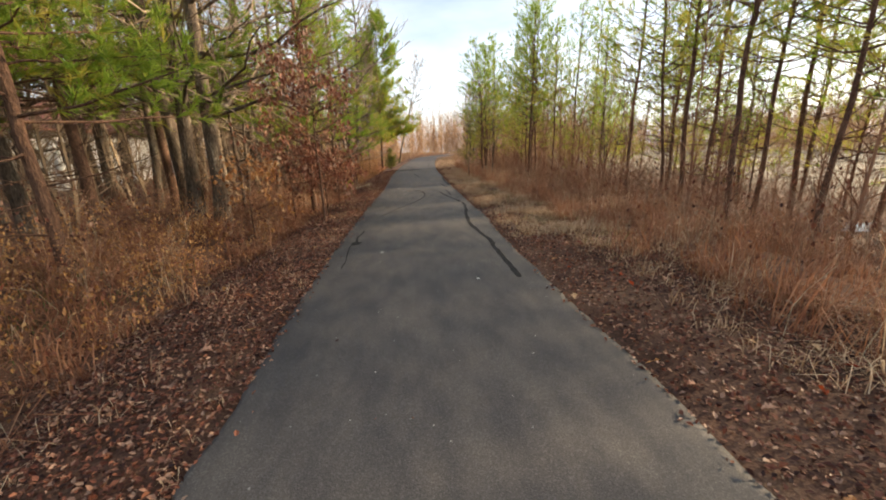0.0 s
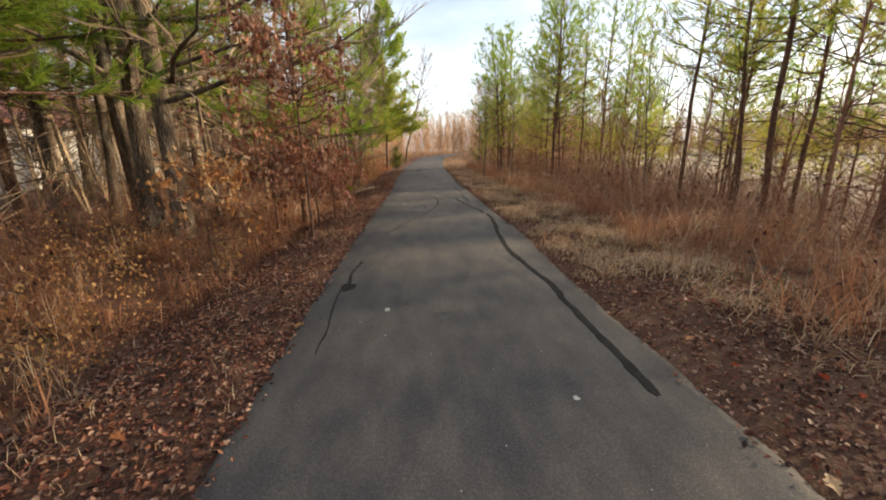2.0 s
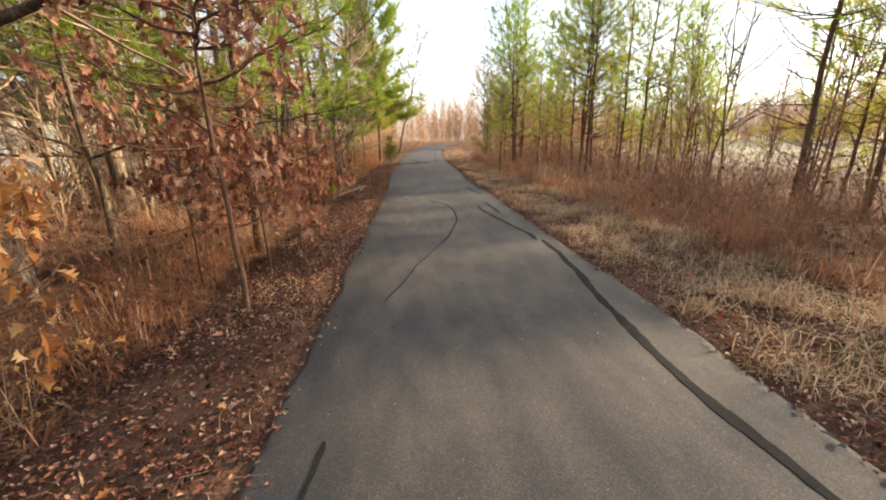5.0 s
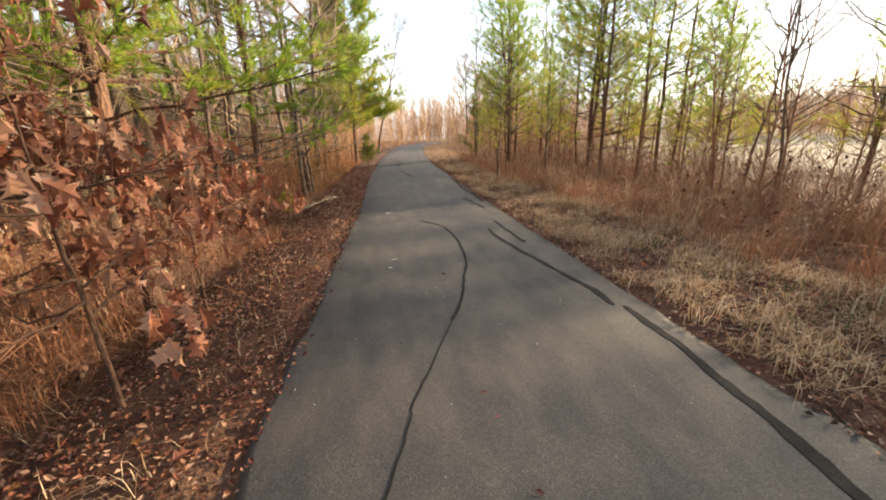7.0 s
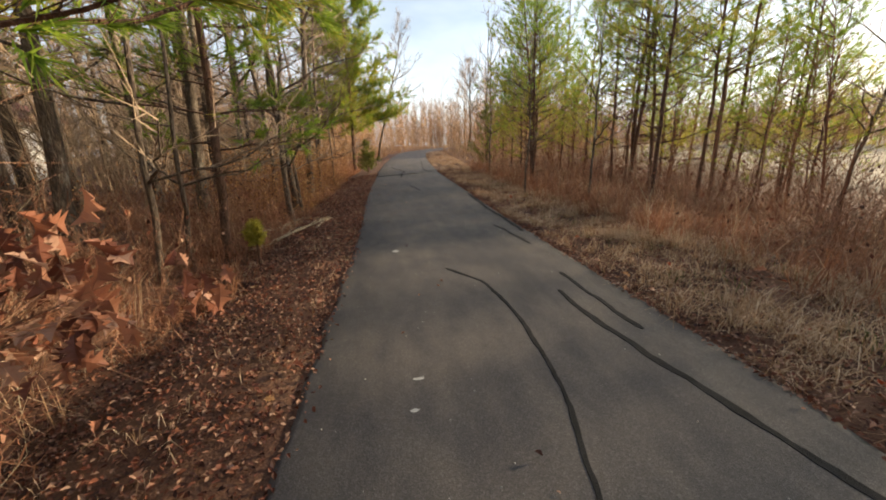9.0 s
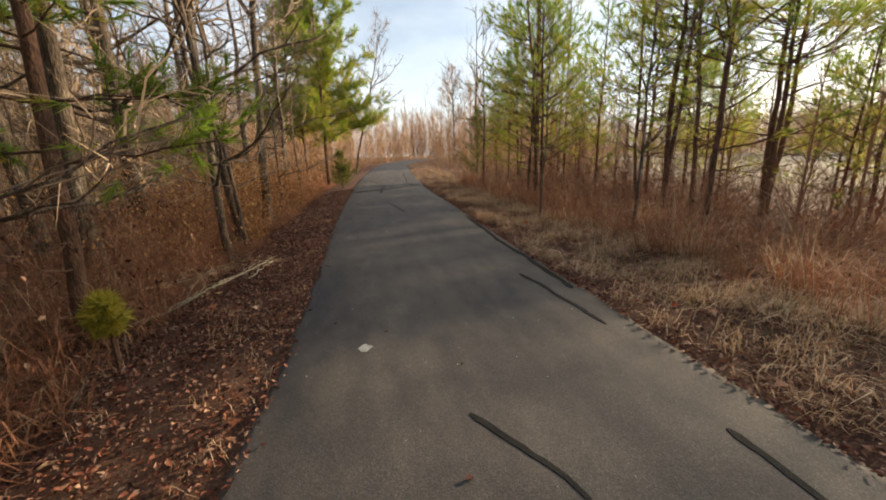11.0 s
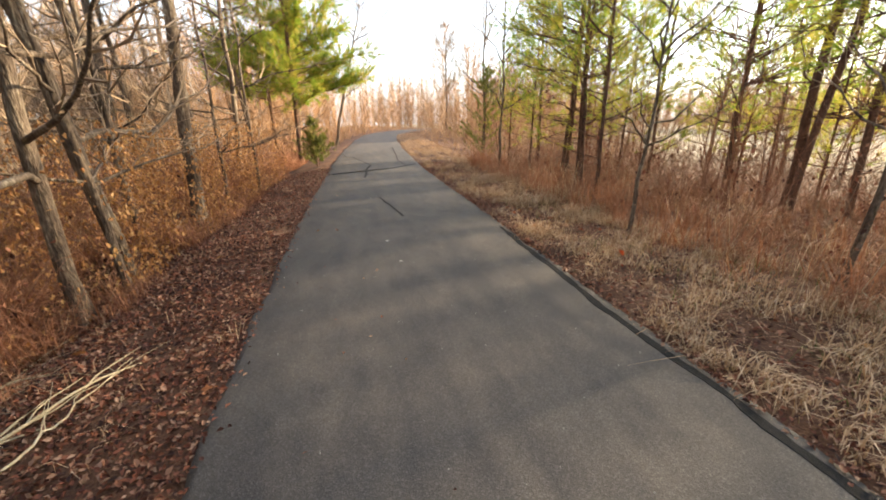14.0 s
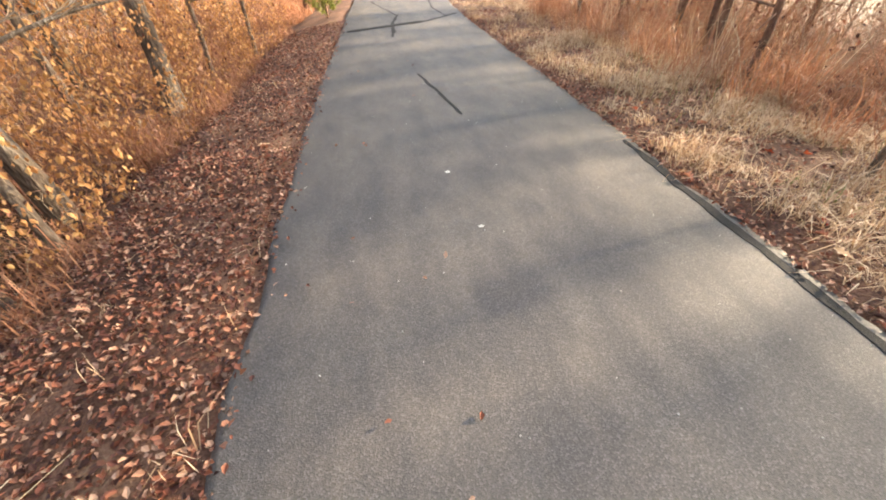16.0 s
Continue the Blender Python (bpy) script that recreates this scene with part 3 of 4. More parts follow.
    tip2, dir2 = P[li][:, -1], unit(P[li][:, -1] - P[li][:, -2])
    at_all, way_all = np.concatenate([tip, mid, tip2]), np.concatenate([dirs, dirs, dir2])
    # lower tufts that get the bright backlit colour
    lit_yellow = rng.random(len(at_all)) < yellow * np.clip(1.6 - (at_all[:, 2] - crown) / (0.5 * (H - crown)), 0, 1)
    g = Geo()
    needle_tufts(g, rng, at_all[~lit_yellow], way_all[~lit_yellow], per, needle, 0.007)
    part("crown", g, NEEDLES, t, "green long-needled foliage", kind="stuff")
    if lit_yellow.sum() > 5:
        g = Geo()
        needle_tufts(g, rng, at_all[lit_yellow], way_all[lit_yellow], per, needle, 0.005)
        part("crown", g, SUNLIT_YELLOW_NEEDLES, t, "yellow-green lower needles coloured bright as if backlit", kind="stuff")
    return t


def hardwood(label, seed, H, r0, limbs, low=0.35, spread=0.3, group="", bark=None, twig=None, name="bare_tree", lean=(0, 0), per=(5, 4), rise=0.35, fine=0.0035):
    """A leafless broadleaf tree: trunk, forked limbs and fine twigs."""
    rng = np.random.default_rng(seed)
    t = thing(name, label, "tree", group=group)
    K = 14
    s = np.linspace(0, 1, K)
    sway = np.cumsum(rng.normal(0, 0.03, (K, 2)), axis=0) * H / 8
    sway -= sway[:1]
    trunk = np.stack([sway[:, 0] + lean[0] * s * H, sway[:, 1] + lean[1] * s * H, s * (H + 0.3) - 0.3], -1)
    rad = r0 * (1 - 0.88 * s)
    rad[0] *= 1.4
    g = Geo()
    tubes(g, trunk[None], rad[None], 10)
    part("trunk", g, bark or GREY_BARK, t, "", True)
    f = low + (1 - low) * rng.random(limbs) ** 0.8
    at, d = along(rng, np.repeat(trunk[None], limbs, 0), f)
    az = rng.random(limbs) * 2 * np.pi
    L = H * spread * (1.15 - f) * (0.6 + 0.7 * rng.random(limbs)) + 0.2
    P = grow(rng, at, unit(np.stack([np.cos(az), np.sin(az), rise + 0.8 * f * min(1, rise * 3)], -1)), L, 7, 0.2, 0.15)
    R = np.minimum(r0 * 0.45, 0.005 + 0.013 * L)[:, None] * np.linspace(1, 0.2, 7)[None]
    for i in range(limbs):
        g = Geo()
        tubes(g, P[i:i + 1], R[i:i + 1], 6)
        part("limb", g, bark or GREY_BARK, t, "", True)
    g = Geo()
    idx = np.repeat(np.arange(limbs), per[0])
    q, d = along(rng, P[idx], 0.2 + 0.8 * rng.random(len(idx)))
    Q = grow(rng, q, unit(d + rng.normal(0, 0.5, d.shape) + np.array([0, 0, 0.2])), L[idx] * (0.25 + 0.3 * rng.random(len(idx))), 5, 0.2, 0.1)
    tubes(g, Q, R[idx, 3][:, None] * np.linspace(0.7, 0.2, 5)[None], 3)
    idx = np.repeat(np.arange(len(Q)), per[1])
    q, d = along(rng, Q[idx], 0.2 + 0.8 * rng.random(len(idx)))
    S = grow(rng, q, unit(d + rng.normal(0, 0.6, d.shape)), 0.2 + 0.5 * rng.random(len(idx)), 3, 0.2, 0.05)
    spikes(g, rng, S, fine * 1.2)
    part("fine_twig", g, twig or GREY_TWIG, t, kind="stuff")
    return t, np.concatenate([Q[:, -1], S[:, -1], S[:, 1]])


def place(x, y, turn=0.0, scale=1.0, tilt=(0.0, 0.0)):
    return pose(x, y, float(land(x, y)), tilt[0], tilt[1], turn) @ Matrix.Scale(scale, 4)


def put_copies(proto, spots):
    """The first spot takes the thing itself, the others its copies. Spots: which, x, y, turn, scale."""
    used = set()
    for which, x, y, turn, scale, tx, ty in spots:
        m = place(x, y, turn, scale, (tx, ty))
        if which not in used:
            used.add(which)
            proto[which].matrix_basis = m
        else:
            c = copy_thing(proto[which], m)
            c.matrix_basis = m


# young pines on the low side, some of them unseen and added for shade
YP = "slender young pine with dark flaky trunk and bare lower limbs"
young = [pine(YP, 100 + i, H, r, cb, sp, 0.85, "roadside young pines", 0.6 if i < 4 else 0.85) for i, (H, r, cb, sp) in enumerate([(8.8, 0.06, 3.2, 1.8), (9.6, 0.07, 3.8, 2.0), (7.8, 0.05, 1.5, 1.6), (8.4, 0.05, 3.4, 1.6), (6.6, 0.042, 0.8, 1.6)])]
RIGHT_AND_SHADE_PINES = [(7.98, 10.44), (8.24, 9.9), (8.66, 9.64), (8.2, 7.6), (6.6, 6.6), (7.0, 5.3), (9.6, 6.2), (10.2, 8.4), (9.4, 4.4), (8.3, 12.65), (9.6, 12.2),
               (6.3, 25.6), (5.9, 24.2), (7.97, 22.3), (5.4, 23.0), (7.6, 20.9), (8.1, 18.9), (7.73, 20.19), (6.95, 19.1), (7.83, 21.1), (6.05, 24.6), (7.0, 26.5), (8.6, 25.0), (9.3, 23.4), (9.9, 20.2), (8.9, 27.6),
               # from (10.4, 5.0) on: pines added mostly out of view to shade the start
               (11.4, 21.2), (7.4, 28.8), (8.3, 30.5), (9.8, 29.6), (10.4, 5.0), (9.5, 2.4), (11.0, 3.6), (8.6, 1.0), (12.0, 1.6), (7.4, -1.6), (9.6, -3.2), (11.2, -0.6), (8.2, -5.4)]
rng = np.random.default_rng(8)
put_copies(young, [(int(rng.choice([2, 4, 2, 0] if y > 21.5 else [0, 1, 3, 3, 2])), x, y, float(rng.random() * 360), float(0.88 + 0.24 * rng.random()), float(rng.normal(0, 1.5)), float(rng.normal(0, 1.5))) for i, (x, y) in enumerate(RIGHT_AND_SHADE_PINES)])
# the three of kind 0 are unseen, added to shade trail and left shoulder
low_and_shade_spots = [(4, 12.8, 16.0), (4, 13.6, 14.8), (0, 13.0, 7.5), (0, 12.8, 5.4), (0, 13.6, 11.0), (2, 10.6, 18.6), (4, 11.4, 19.4), (2, 10.2, 17.8), (4, 9.3, 18.4), (4, 11.2, 14.3), (4, 10.3, 13.2), (4, 12.8, 13.6), (4, 11.7, 11.6), (4, 13.6, 11.0), (4, 15.8, 24.6), (4, 14.6, 27.0), (4, 17.2, 27.2), (4, 16.4, 30.0), (4, 10.8, 10.2), (4, 12.4, 12.8), (4, 9.8, 21.8), (4, 11.0, 23.6), (4, 8.8, 26.4), (4, 12.6, 20.4), (4, 6.9, 30.2), (4, 11.8, 8.4), (4, 10.0, 28.4), (4, 13.6, 25.0), (4, 6.4, 27.6)]
for w, x, y in low_and_shade_spots:
    copy_thing(young[w], place(x, y, float(rng.random() * 360), 1.0)).matrix_basis = place(x, y, float(rng.random() * 360), float(rng.uniform(0.6, 0.95)))

# pines on the wooded side
BIG = "tall pine with long low green boughs over the trail side"
boughs = [pine(BIG, 200 + i, H, r, cb, sp, 1.9, "pines in the wood", 0.2, 0.22, 0.8, 0.2, 16) for i, (H, r, cb, sp) in enumerate([(10.5, 0.11, 2.7, 3.0), (9.5, 0.075, 2.0, 1.7), (8.0, 0.08, 2.3, 2.2)])]
put_copies(boughs, [(0, -6.3, 8.6, 40, 1, 0, 0), (1, -2.75, 17.7, 10, 1, 0, 3), (0, -8.4, 11.4, 150, 1.0, 0, 0), (2, -5.4, 4.2, 20, 1.1, 0, 0), (0, -7.2, 13.2, 260, 1.1, 0, 0), (0, -2.7, 12.7, 60, 0.82, 0, 0), (2, -4.7, 5.6, 200, 1.0, 0, 0), (0, -6.6, 6.6, 80, 0.95, 0, 0), (1, -8.4, 6.6, 100, 1.0, 0, 0)] + [(2, -9.5, 20.0, 30, 1.1, 0, 0)])

# yellow=0.55 puts the sunlit look of this crown into its needle colour
edge_pine = pine("broad sunlit bright green pine at the trail's edge", 260, 12.5, 0.10, 2.3, 2.8, 5.0, "", 0.55, 0.10, 0.5, 0.24, 20)
edge_pine.matrix_basis = place(-1.0, 34.0, 30, 1.0, (0, 2))
copy_thing(edge_pine, place(-2.3, 37.5, 140, 0.9)).matrix_basis = place(-2.3, 37.5, 140, 0.9)

# tall bare trunks in the wood
HW = "tall bare hardwood with grey-brown furrowed trunk"
bare = []
for i, (H, r, n) in enumerate([(15, 0.17, 16), (13, 0.13, 15), (11, 0.09, 16), (8, 0.05, 16)]):
    bare.append(hardwood(HW, 300 + i, H, r, n + 4, 0.16, 0.24, "bare trees in the wood", per=(6, 6), rise=0.12, fine=0.0045)[0])
WOOD = [(0, -4.5, 10.2), (0, -5.4, 10.8), (0, -6.0, 11.6), (0, -7.6, 8.6), (0, -5.6, 16.4), (0, -6.6, 15.6), (1, -4.9, 17.4), (1, -7.4, 12.6), (0, -7.8, 16.5), (1, -9.0, 13.2), (1, -6.4, 18.6), (0, -11.9, 21.6), (1, -10.6, 18.8), (2, -4.6, 15.4), (2, -2.25, 20.97), (2, -2.4, 22.1), (3, -2.1, 21.5), (3, -3.2, 16.3), (0, -4.8, 23.5), (1, -5.6, 21.6), (1, -4.0, 20.2), (2, -3.6, 25.2), (3, -3.2, 17.2), (3, -3.0, 24.0), (3, -2.2, 26.5), (3, -1.8, 28.5), (2, -2.6, 30.0), (1, -4.4, 32.0), (2, -3.2, 35.0), (3, -1.2, 36.5), (0, -6.8, 27.5), (3, -4.6, 12.0), (3, -5.2, 14.0), (2, -10.4, 11.2), (1, -12.6, 14.6)]
rng = np.random.default_rng(21)
wood_spots = [(w, x, y, float(rng.random() * 360), float(0.9 + 0.2 * rng.random()), float(rng.normal(0, 2)), float(rng.normal(0, 2))) for w, x, y in WOOD]
for i in range(50):
    y = float(rng.uniform(3, 46))
    x = float(x_left(y) - rng.uniform(6, 18))
    if x < -14.5 and 17 < y < 37:
        continue
    wood_spots.append((int(rng.choice([0, 1, 1, 2, 2, 3])), x, y, float(rng.random() * 360), float(0.8 + 0.4 * rng.random()), float(rng.normal(0, 2)), float(rng.normal(0, 2))))
put_copies(bare, wood_spots)
over = hardwood("tall bare tree with limbs reaching over the trail", 360, 12.5, 0.13, 22, 0.35, 0.36, "", per=(7, 6), lean=(0.10, 0), fine=0.006)[0]
over.matrix_basis = place(-2.4, 25.0, 0)
leaning = hardwood("bare tree leaning out over the trail", 361, 10.5, 0.10, 22, 0.25, 0.34, "", per=(7, 6), lean=(0.27, 0.05), fine=0.008)[0]
leaning.matrix_basis = place(0.5, 42.5, 0)
round_tree = hardwood("broad bare tree with a rounded crown beyond the bend", 362, 10.5, 0.16, 30, 0.3, 0.42, "", per=(8, 7), rise=0.7, fine=0.012)[0]
round_tree.matrix_basis = place(13.2, 60.5, 0)
slim = hardwood("slim bare tree with crooked grey limbs in the low ground", 340, 6.5, 0.05, 14, 0.3, 0.3, "slim bare trees", name="bare_tree")[0]
put_copies([slim], [(0, 10.4, 17.3, 0, 1, 0, 8), (0, 8.9, 15.2, 120, 0.9, 0, 4), (0, 12.4, 15.8, 220, 1.1, 0, 6), (0, 5.3, 27.5, 50, 0.9, 0, 0), (0, 6.9, 33.0, 150, 1.3, 0, 0), (0, 11.0, 10.8, 310, 1.0, 0, 0), (0, 4.05, 20.5, 20, 0.62, 0, 3), (0, 4.9, 18.7, 80, 0.7, 0, 0)])


# ---- saplings that kept their leaves ----
def leafy(name, label, seed, x, y, H, kind, mat, mat_many, size, count, singles, spread, low, rise=0.1, over=-0.25, floor_z=0.25, top_z=9.0):
    t, tips = hardwood(label, seed, H, 0.010 + 0.006 * H, int(12 + 4 * H), low, spread, name=name, per=(5, 4), rise=rise, twig=TWIG, bark=PINE_BARK, fine=0.002)
    t.matrix_basis = place(x, y, 0)
    rng = np.random.default_rng(seed + 1)
    tips = tips[(tips[:, 0] + x < float(x_left(y)) + over) & (tips[:, 2] > floor_z) & (tips[:, 2] < top_z)]
    tips = tips[rng.permutation(len(tips))[:max(12, count // 13)]]
    at = tips[rng.integers(0, len(tips), count)] + rng.normal(0, 0.085, (count, 3))
    forms = []
    for c in (0.5, 1.0, 1.6):
        g = Geo()
        g.add(*leaf_template(kind, c))
        forms.append(g.mesh("leaf", mat))
    R = rotations(rng, singles, 0.5, True)
    for i in range(singles):
        ob = new("leaf", forms[i % 3])
        ob.parent = t
        ob.matrix_local = Matrix.LocRotScale(at[i], Matrix(R[i].tolist()).to_quaternion(), [size * rng.uniform(0.65, 1.25)] * 3)
    if count > singles:
        g = Geo()
        for c in (0.5, 1.3):
            sel = at[singles:][(0 if c < 1 else 1)::2]
            scatter(g, rng, leaf_template(kind, c), sel, size * rng.uniform(0.65, 1.25, len(sel)), 0.5, True)
        part("foliage", g, mat_many, t, kind="stuff")
    return t


TAN_MANY = material("tan_oak_foliage", [(0.24, 0.09, 0.035), (0.42, 0.18, 0.06), (0.55, 0.29, 0.11), (0.68, 0.47, 0.28)], rough=0.6, scale=5, fine=40, bump=0.2, island=0.75, through_light=0.3)
leafy("oak_sapling", "oak sapling holding orange-tan dead leaves at the wood's edge", 400, -3.05, 8.2, 1.7, "oak", OAK_LEAF, TAN_MANY, 0.115, 260, 260, 0.42, 0.35)
leafy("oak_sapling", "young oak hung with dark russet leaves beside the trail", 411, -1.85, 9.55, 4.0, "oak", BROWN_LEAF, BROWN_LEAF_MANY, 0.115, 1000, 280, 0.34, 0.35, 0.1, 0.05, 1.5)
leafy("oak_sapling", "young oak thick with curled russet-brown dead leaves", 410, -1.95, 10.75, 2.3, "oak", BROWN_LEAF, BROWN_LEAF_MANY, 0.125, 620, 290, 0.62, 0.25, 0.04, 0.0, 0.85, 2.0)
leafy("oak_sapling", "slender oak sapling with big curled brown leaves by the trail", 430, -2.9, 10.9, 2.6, "oak", BROWN_LEAF, BROWN_LEAF_MANY, 0.12, 460, 240, 0.5, 0.3, 0.06, -0.25, 0.8)
leafy("oak_sapling", "low oak sapling with large pale brown lobed leaves", 420, -1.75, 11.75, 1.6, "oak", BROWN_LEAF, BROWN_LEAF_MANY, 0.125, 330, 280, 0.55, 0.3, 0.05, -0.2, 0.55, 1.6)


# ---- undergrowth ----
def off_trail(p):
    return np.maximum(x_left(p[:, 1]) - p[:, 0], p[:, 0] - x_right(p[:, 1]))


def swell(p):
    """Uneven growth: mounds and hollows along the brush."""
    x, y = p[:, 0], p[:, 1]
    w = np.sin(1.7 * x + 1.1 * y) * np.sin(1.3 * y - 0.8 * x + 0.7) + 0.6 * np.sin(3.9 * x - 2.2 * y) * np.sin(3.1 * y + 1.6 * x)
    return np.clip(0.82 + 0.5 * w, 0.38, 1.35)


def thicket(name, label, mat, seed, base, h0, h1, twigs=6, lean=0.25, r=0.0045, ramp=0.5):
    """A tangle of bare upright stems with side twigs, one object."""
    rng = np.random.default_rng(seed)
    N = len(base)
    H = (h0 + (h1 - h0) * rng.random(N) ** 1.3) * np.clip(off_trail(base) / ramp, 0.35, 1) * swell(base)
    way = unit(np.stack([rng.normal(0, lean, N), rng.normal(0, lean, N), np.ones(N)], -1))
    P = grow(rng, base - np.array([0, 0, 0.05]), way, H, 4, 0.42, -0.08)
    g = Geo()
    tubes(g, P, (r * (0.6 + 0.8 * rng.random(N)))[:, None] * np.linspace(1, 0.35, 4)[None], 3)
    idx = np.repeat(np.arange(N), int(twigs * 1.35))
    q, d = along(rng, P[idx], 0.25 + 0.75 * rng.random(len(idx)))
    S = grow(rng, q, unit(d + rng.normal(0, 0.6, d.shape)), H[idx] * (0.12 + 0.25 * rng.random(len(idx))), 3, 0.3, 0)
    spikes(g, rng, S, r * 0.6)
    return tagged(new(name, g.mesh(name, mat)), label, "undergrowth", kind="stuff")


def clumpy(p, share, size=1.0):
    """Keeps the points that fall where a slow wave pattern is high, so that growth stands in clumps."""
    x, y = p[:, 0] / size, p[:, 1] / size
    w = np.sin(1.9 * x + 0.7 * y) + np.sin(2.3 * y - 1.1 * x + 1.3) + 0.8 * np.sin(4.1 * x + 3.3 * y + 2.0) + 0.7 * np.sin(5.2 * y - 3.7 * x)
    return p[w > np.quantile(w, 1 - share)]


def canes(name, label, mat, seed, base, l0, l1, r, twigs=8, ramp=0.5):
    """Arching, criss-crossing thin canes with short side twigs."""
    rng = np.random.default_rng(seed)
    N = len(base)
    L = (l0 + (l1 - l0) * rng.random(N) ** 1.4) * np.clip(off_trail(base) / ramp, 0.35, 1) * swell(base)
    way = unit(np.stack([rng.normal(0, 0.7, N), rng.normal(0, 0.7, N), np.full(N, 0.9)], -1))
    P = grow(rng, base - np.array([0, 0, 0.03]), way, L, 6, 0.22, 0)
    P[:, :, 2] -= (0.35 * L)[:, None] * np.linspace(0, 1, 6)[None] ** 2.2
    P[:, :, 2] = np.maximum(P[:, :, 2], land(P[:, :, 0], P[:, :, 1]) - 0.03)
    g = Geo()
    tubes(g, P[:, ::1], (r * (0.6 + 0.7 * rng.random(N)))[:, None] * np.linspace(1, 0.3, 6)[None], 3)
    idx = np.repeat(np.arange(N), twigs)
    q, d = along(rng, P[idx], 0.15 + 0.85 * rng.random(len(idx)))
    S = grow(rng, q, unit(d + rng.normal(0, 0.9, d.shape)), 0.06 + 0.28 * rng.random(len(idx)), 3, 0.35, 0)
    spikes(g, rng, S, r * 0.7)
    return tagged(new(name, g.mesh(name, mat)), label, "undergrowth", kind="stuff")


rng = np.random.default_rng(50)
thicket("brush", "grey-brown bare brush mixed through the low side", GREY_TWIG, 58, clumpy(beside(rng, 3600, 1, 1.9, 9, 0.5, 32), 0.55), 0.5, 2.0, 10, 0.6, 0.0042, 5.0)
thicket("brush", "tangle of bare reddish-brown brush on the low side", TWIG, 51, np.concatenate([clumpy(beside(rng, 2600, 1, 1.9, 5, 8, 30), 0.55, 0.7), clumpy(beside(rng, 3600, 1, 3.6, 12, 0, 36), 0.8), beside(rng, 700, 1, 10, 18, 0, 40)]), 0.6, 2.1, 9, 0.45, 0.0048, 5.0)
thicket("brush", "bare brown brush along the wood's edge", TWIG, 52, np.concatenate([clumpy(beside(rng, 4600, -1, 2.0, 8, 0, 34), 0.6), clumpy(beside(rng, 2400, -1, 1.7, 3.8, 14, 40), 0.6, 0.7)]), 0.4, 1.6, 10, 0.5, 0.0045, 3.2)
thicket("brush", "tall thin bare saplings along the wood's edge", GREY_TWIG, 55, beside(rng, 560, -1, 3.0, 12, 11, 40), 1.6, 4.8, 13, 0.22, 0.006)
thicket("brush", "bare brush coloured pale sunlit orange-brown, closing in beyond the bend", SUNLIT_FAR_WOOD, 53, np.concatenate([beside(rng, 1300, -1, 0.9, 9, 34, 72), beside(rng, 1300, 1, 1.8, 12, 29, 72)]), 0.8, 4.2, 6, 0.2, 0.011)
thicket("brush", "dry weed stalks bleached pale by winter", DEADWOOD, 54, np.concatenate([beside(rng, 300, 1, 0.9, 6, 1, 26), beside(rng, 320, -1, 1.5, 5, 1, 26)]), 0.4, 1.2, 4, 0.5, 0.003)
canes("brambles", "arching brown bramble canes tangled on the low side", TWIG, 56, np.concatenate([clumpy(beside(rng, 5600, 1, 1.6, 6.5, 0.5, 28), 0.7), beside(rng, 500, 1, 4, 9, 0, 24)]), 0.5, 1.7, 0.0032, 8, 5.0)
canes("brambles", "arching brown canes tangled along the wood", TWIG, 57, np.concatenate([clumpy(beside(rng, 4400, -1, 1.5, 5.5, 0, 30), 0.65), clumpy(beside(rng, 1300, -1, 1.5, 3.5, 16, 32), 0.6)]), 0.5, 1.8, 0.003, 8, 3.0)


def grass(name, label, mat, seed, centres, per, h0, h1, radius, lean, width):
    rng = np.random.default_rng(seed)
    N = len(centres)
    c = np.repeat(centres, per, 0)
    k = np.repeat(0.6 + 0.5 * rng.random(N), per)
    p = c + np.concatenate([rng.normal(0, radius, (len(c), 2)), np.zeros((len(c), 1))], 1)
    inside = (p[:, 0] > x_left(p[:, 1]) - 0.03) & (p[:, 0] < x_right(p[:, 1]) + 0.03)
    p, k = p[~inside], (k * (0.45 + 0.55 * swell(c)))[~inside]
    p[:, 2] = land(p[:, 0], p[:, 1]) - 0.02
    g = Geo()
    n = len(p)
    blades(g, rng, p, (h0 + (h1 - h0) * rng.random(n)) * k, np.abs(rng.normal(lean, lean * 0.6, n)), width * (0.6 + 0.8 * rng.random(n)))
    return tagged(new(name, g.mesh(name, mat)), label, "grass", kind="stuff")


rng = np.random.default_rng(60)
grass("dry_grass", "matted pale straw grass on the trail's shoulder", STRAW, 61, np.concatenate([clumpy(beside(rng, 2600, 1, 0.12, 2.3, 6, 26), 0.62, 0.45), beside(rng, 110, 1, 0.9, 2.2, 0, 7), beside(rng, 700, 1, 0.1, 2.2, 26, 52)]), 22, 0.06, 0.30, 0.075, 1.2, 0.0036)
grass("dry_grass", "orange-brown broom sedge in uneven clumps", SEDGE, 62, np.concatenate([clumpy(beside(rng, 2000, 1, 1.8, 8, 0.5, 30), 0.35), clumpy(beside(rng, 1500, 1, 1.4, 4.2, 1, 30), 0.4, 0.35)]), 20, 0.15, 0.85, 0.085, 0.9, 0.0046)
grass("dry_grass", "tall wiry straw stems arching over", STRAW, 67, np.concatenate([clumpy(beside(rng, 500, 1, 1.6, 5, 0.5, 26), 0.35, 0.5), clumpy(beside(rng, 400, -1, 1.8, 5, 0, 26), 0.35, 0.5)]), 14, 0.5, 1.2, 0.06, 0.9, 0.0028)
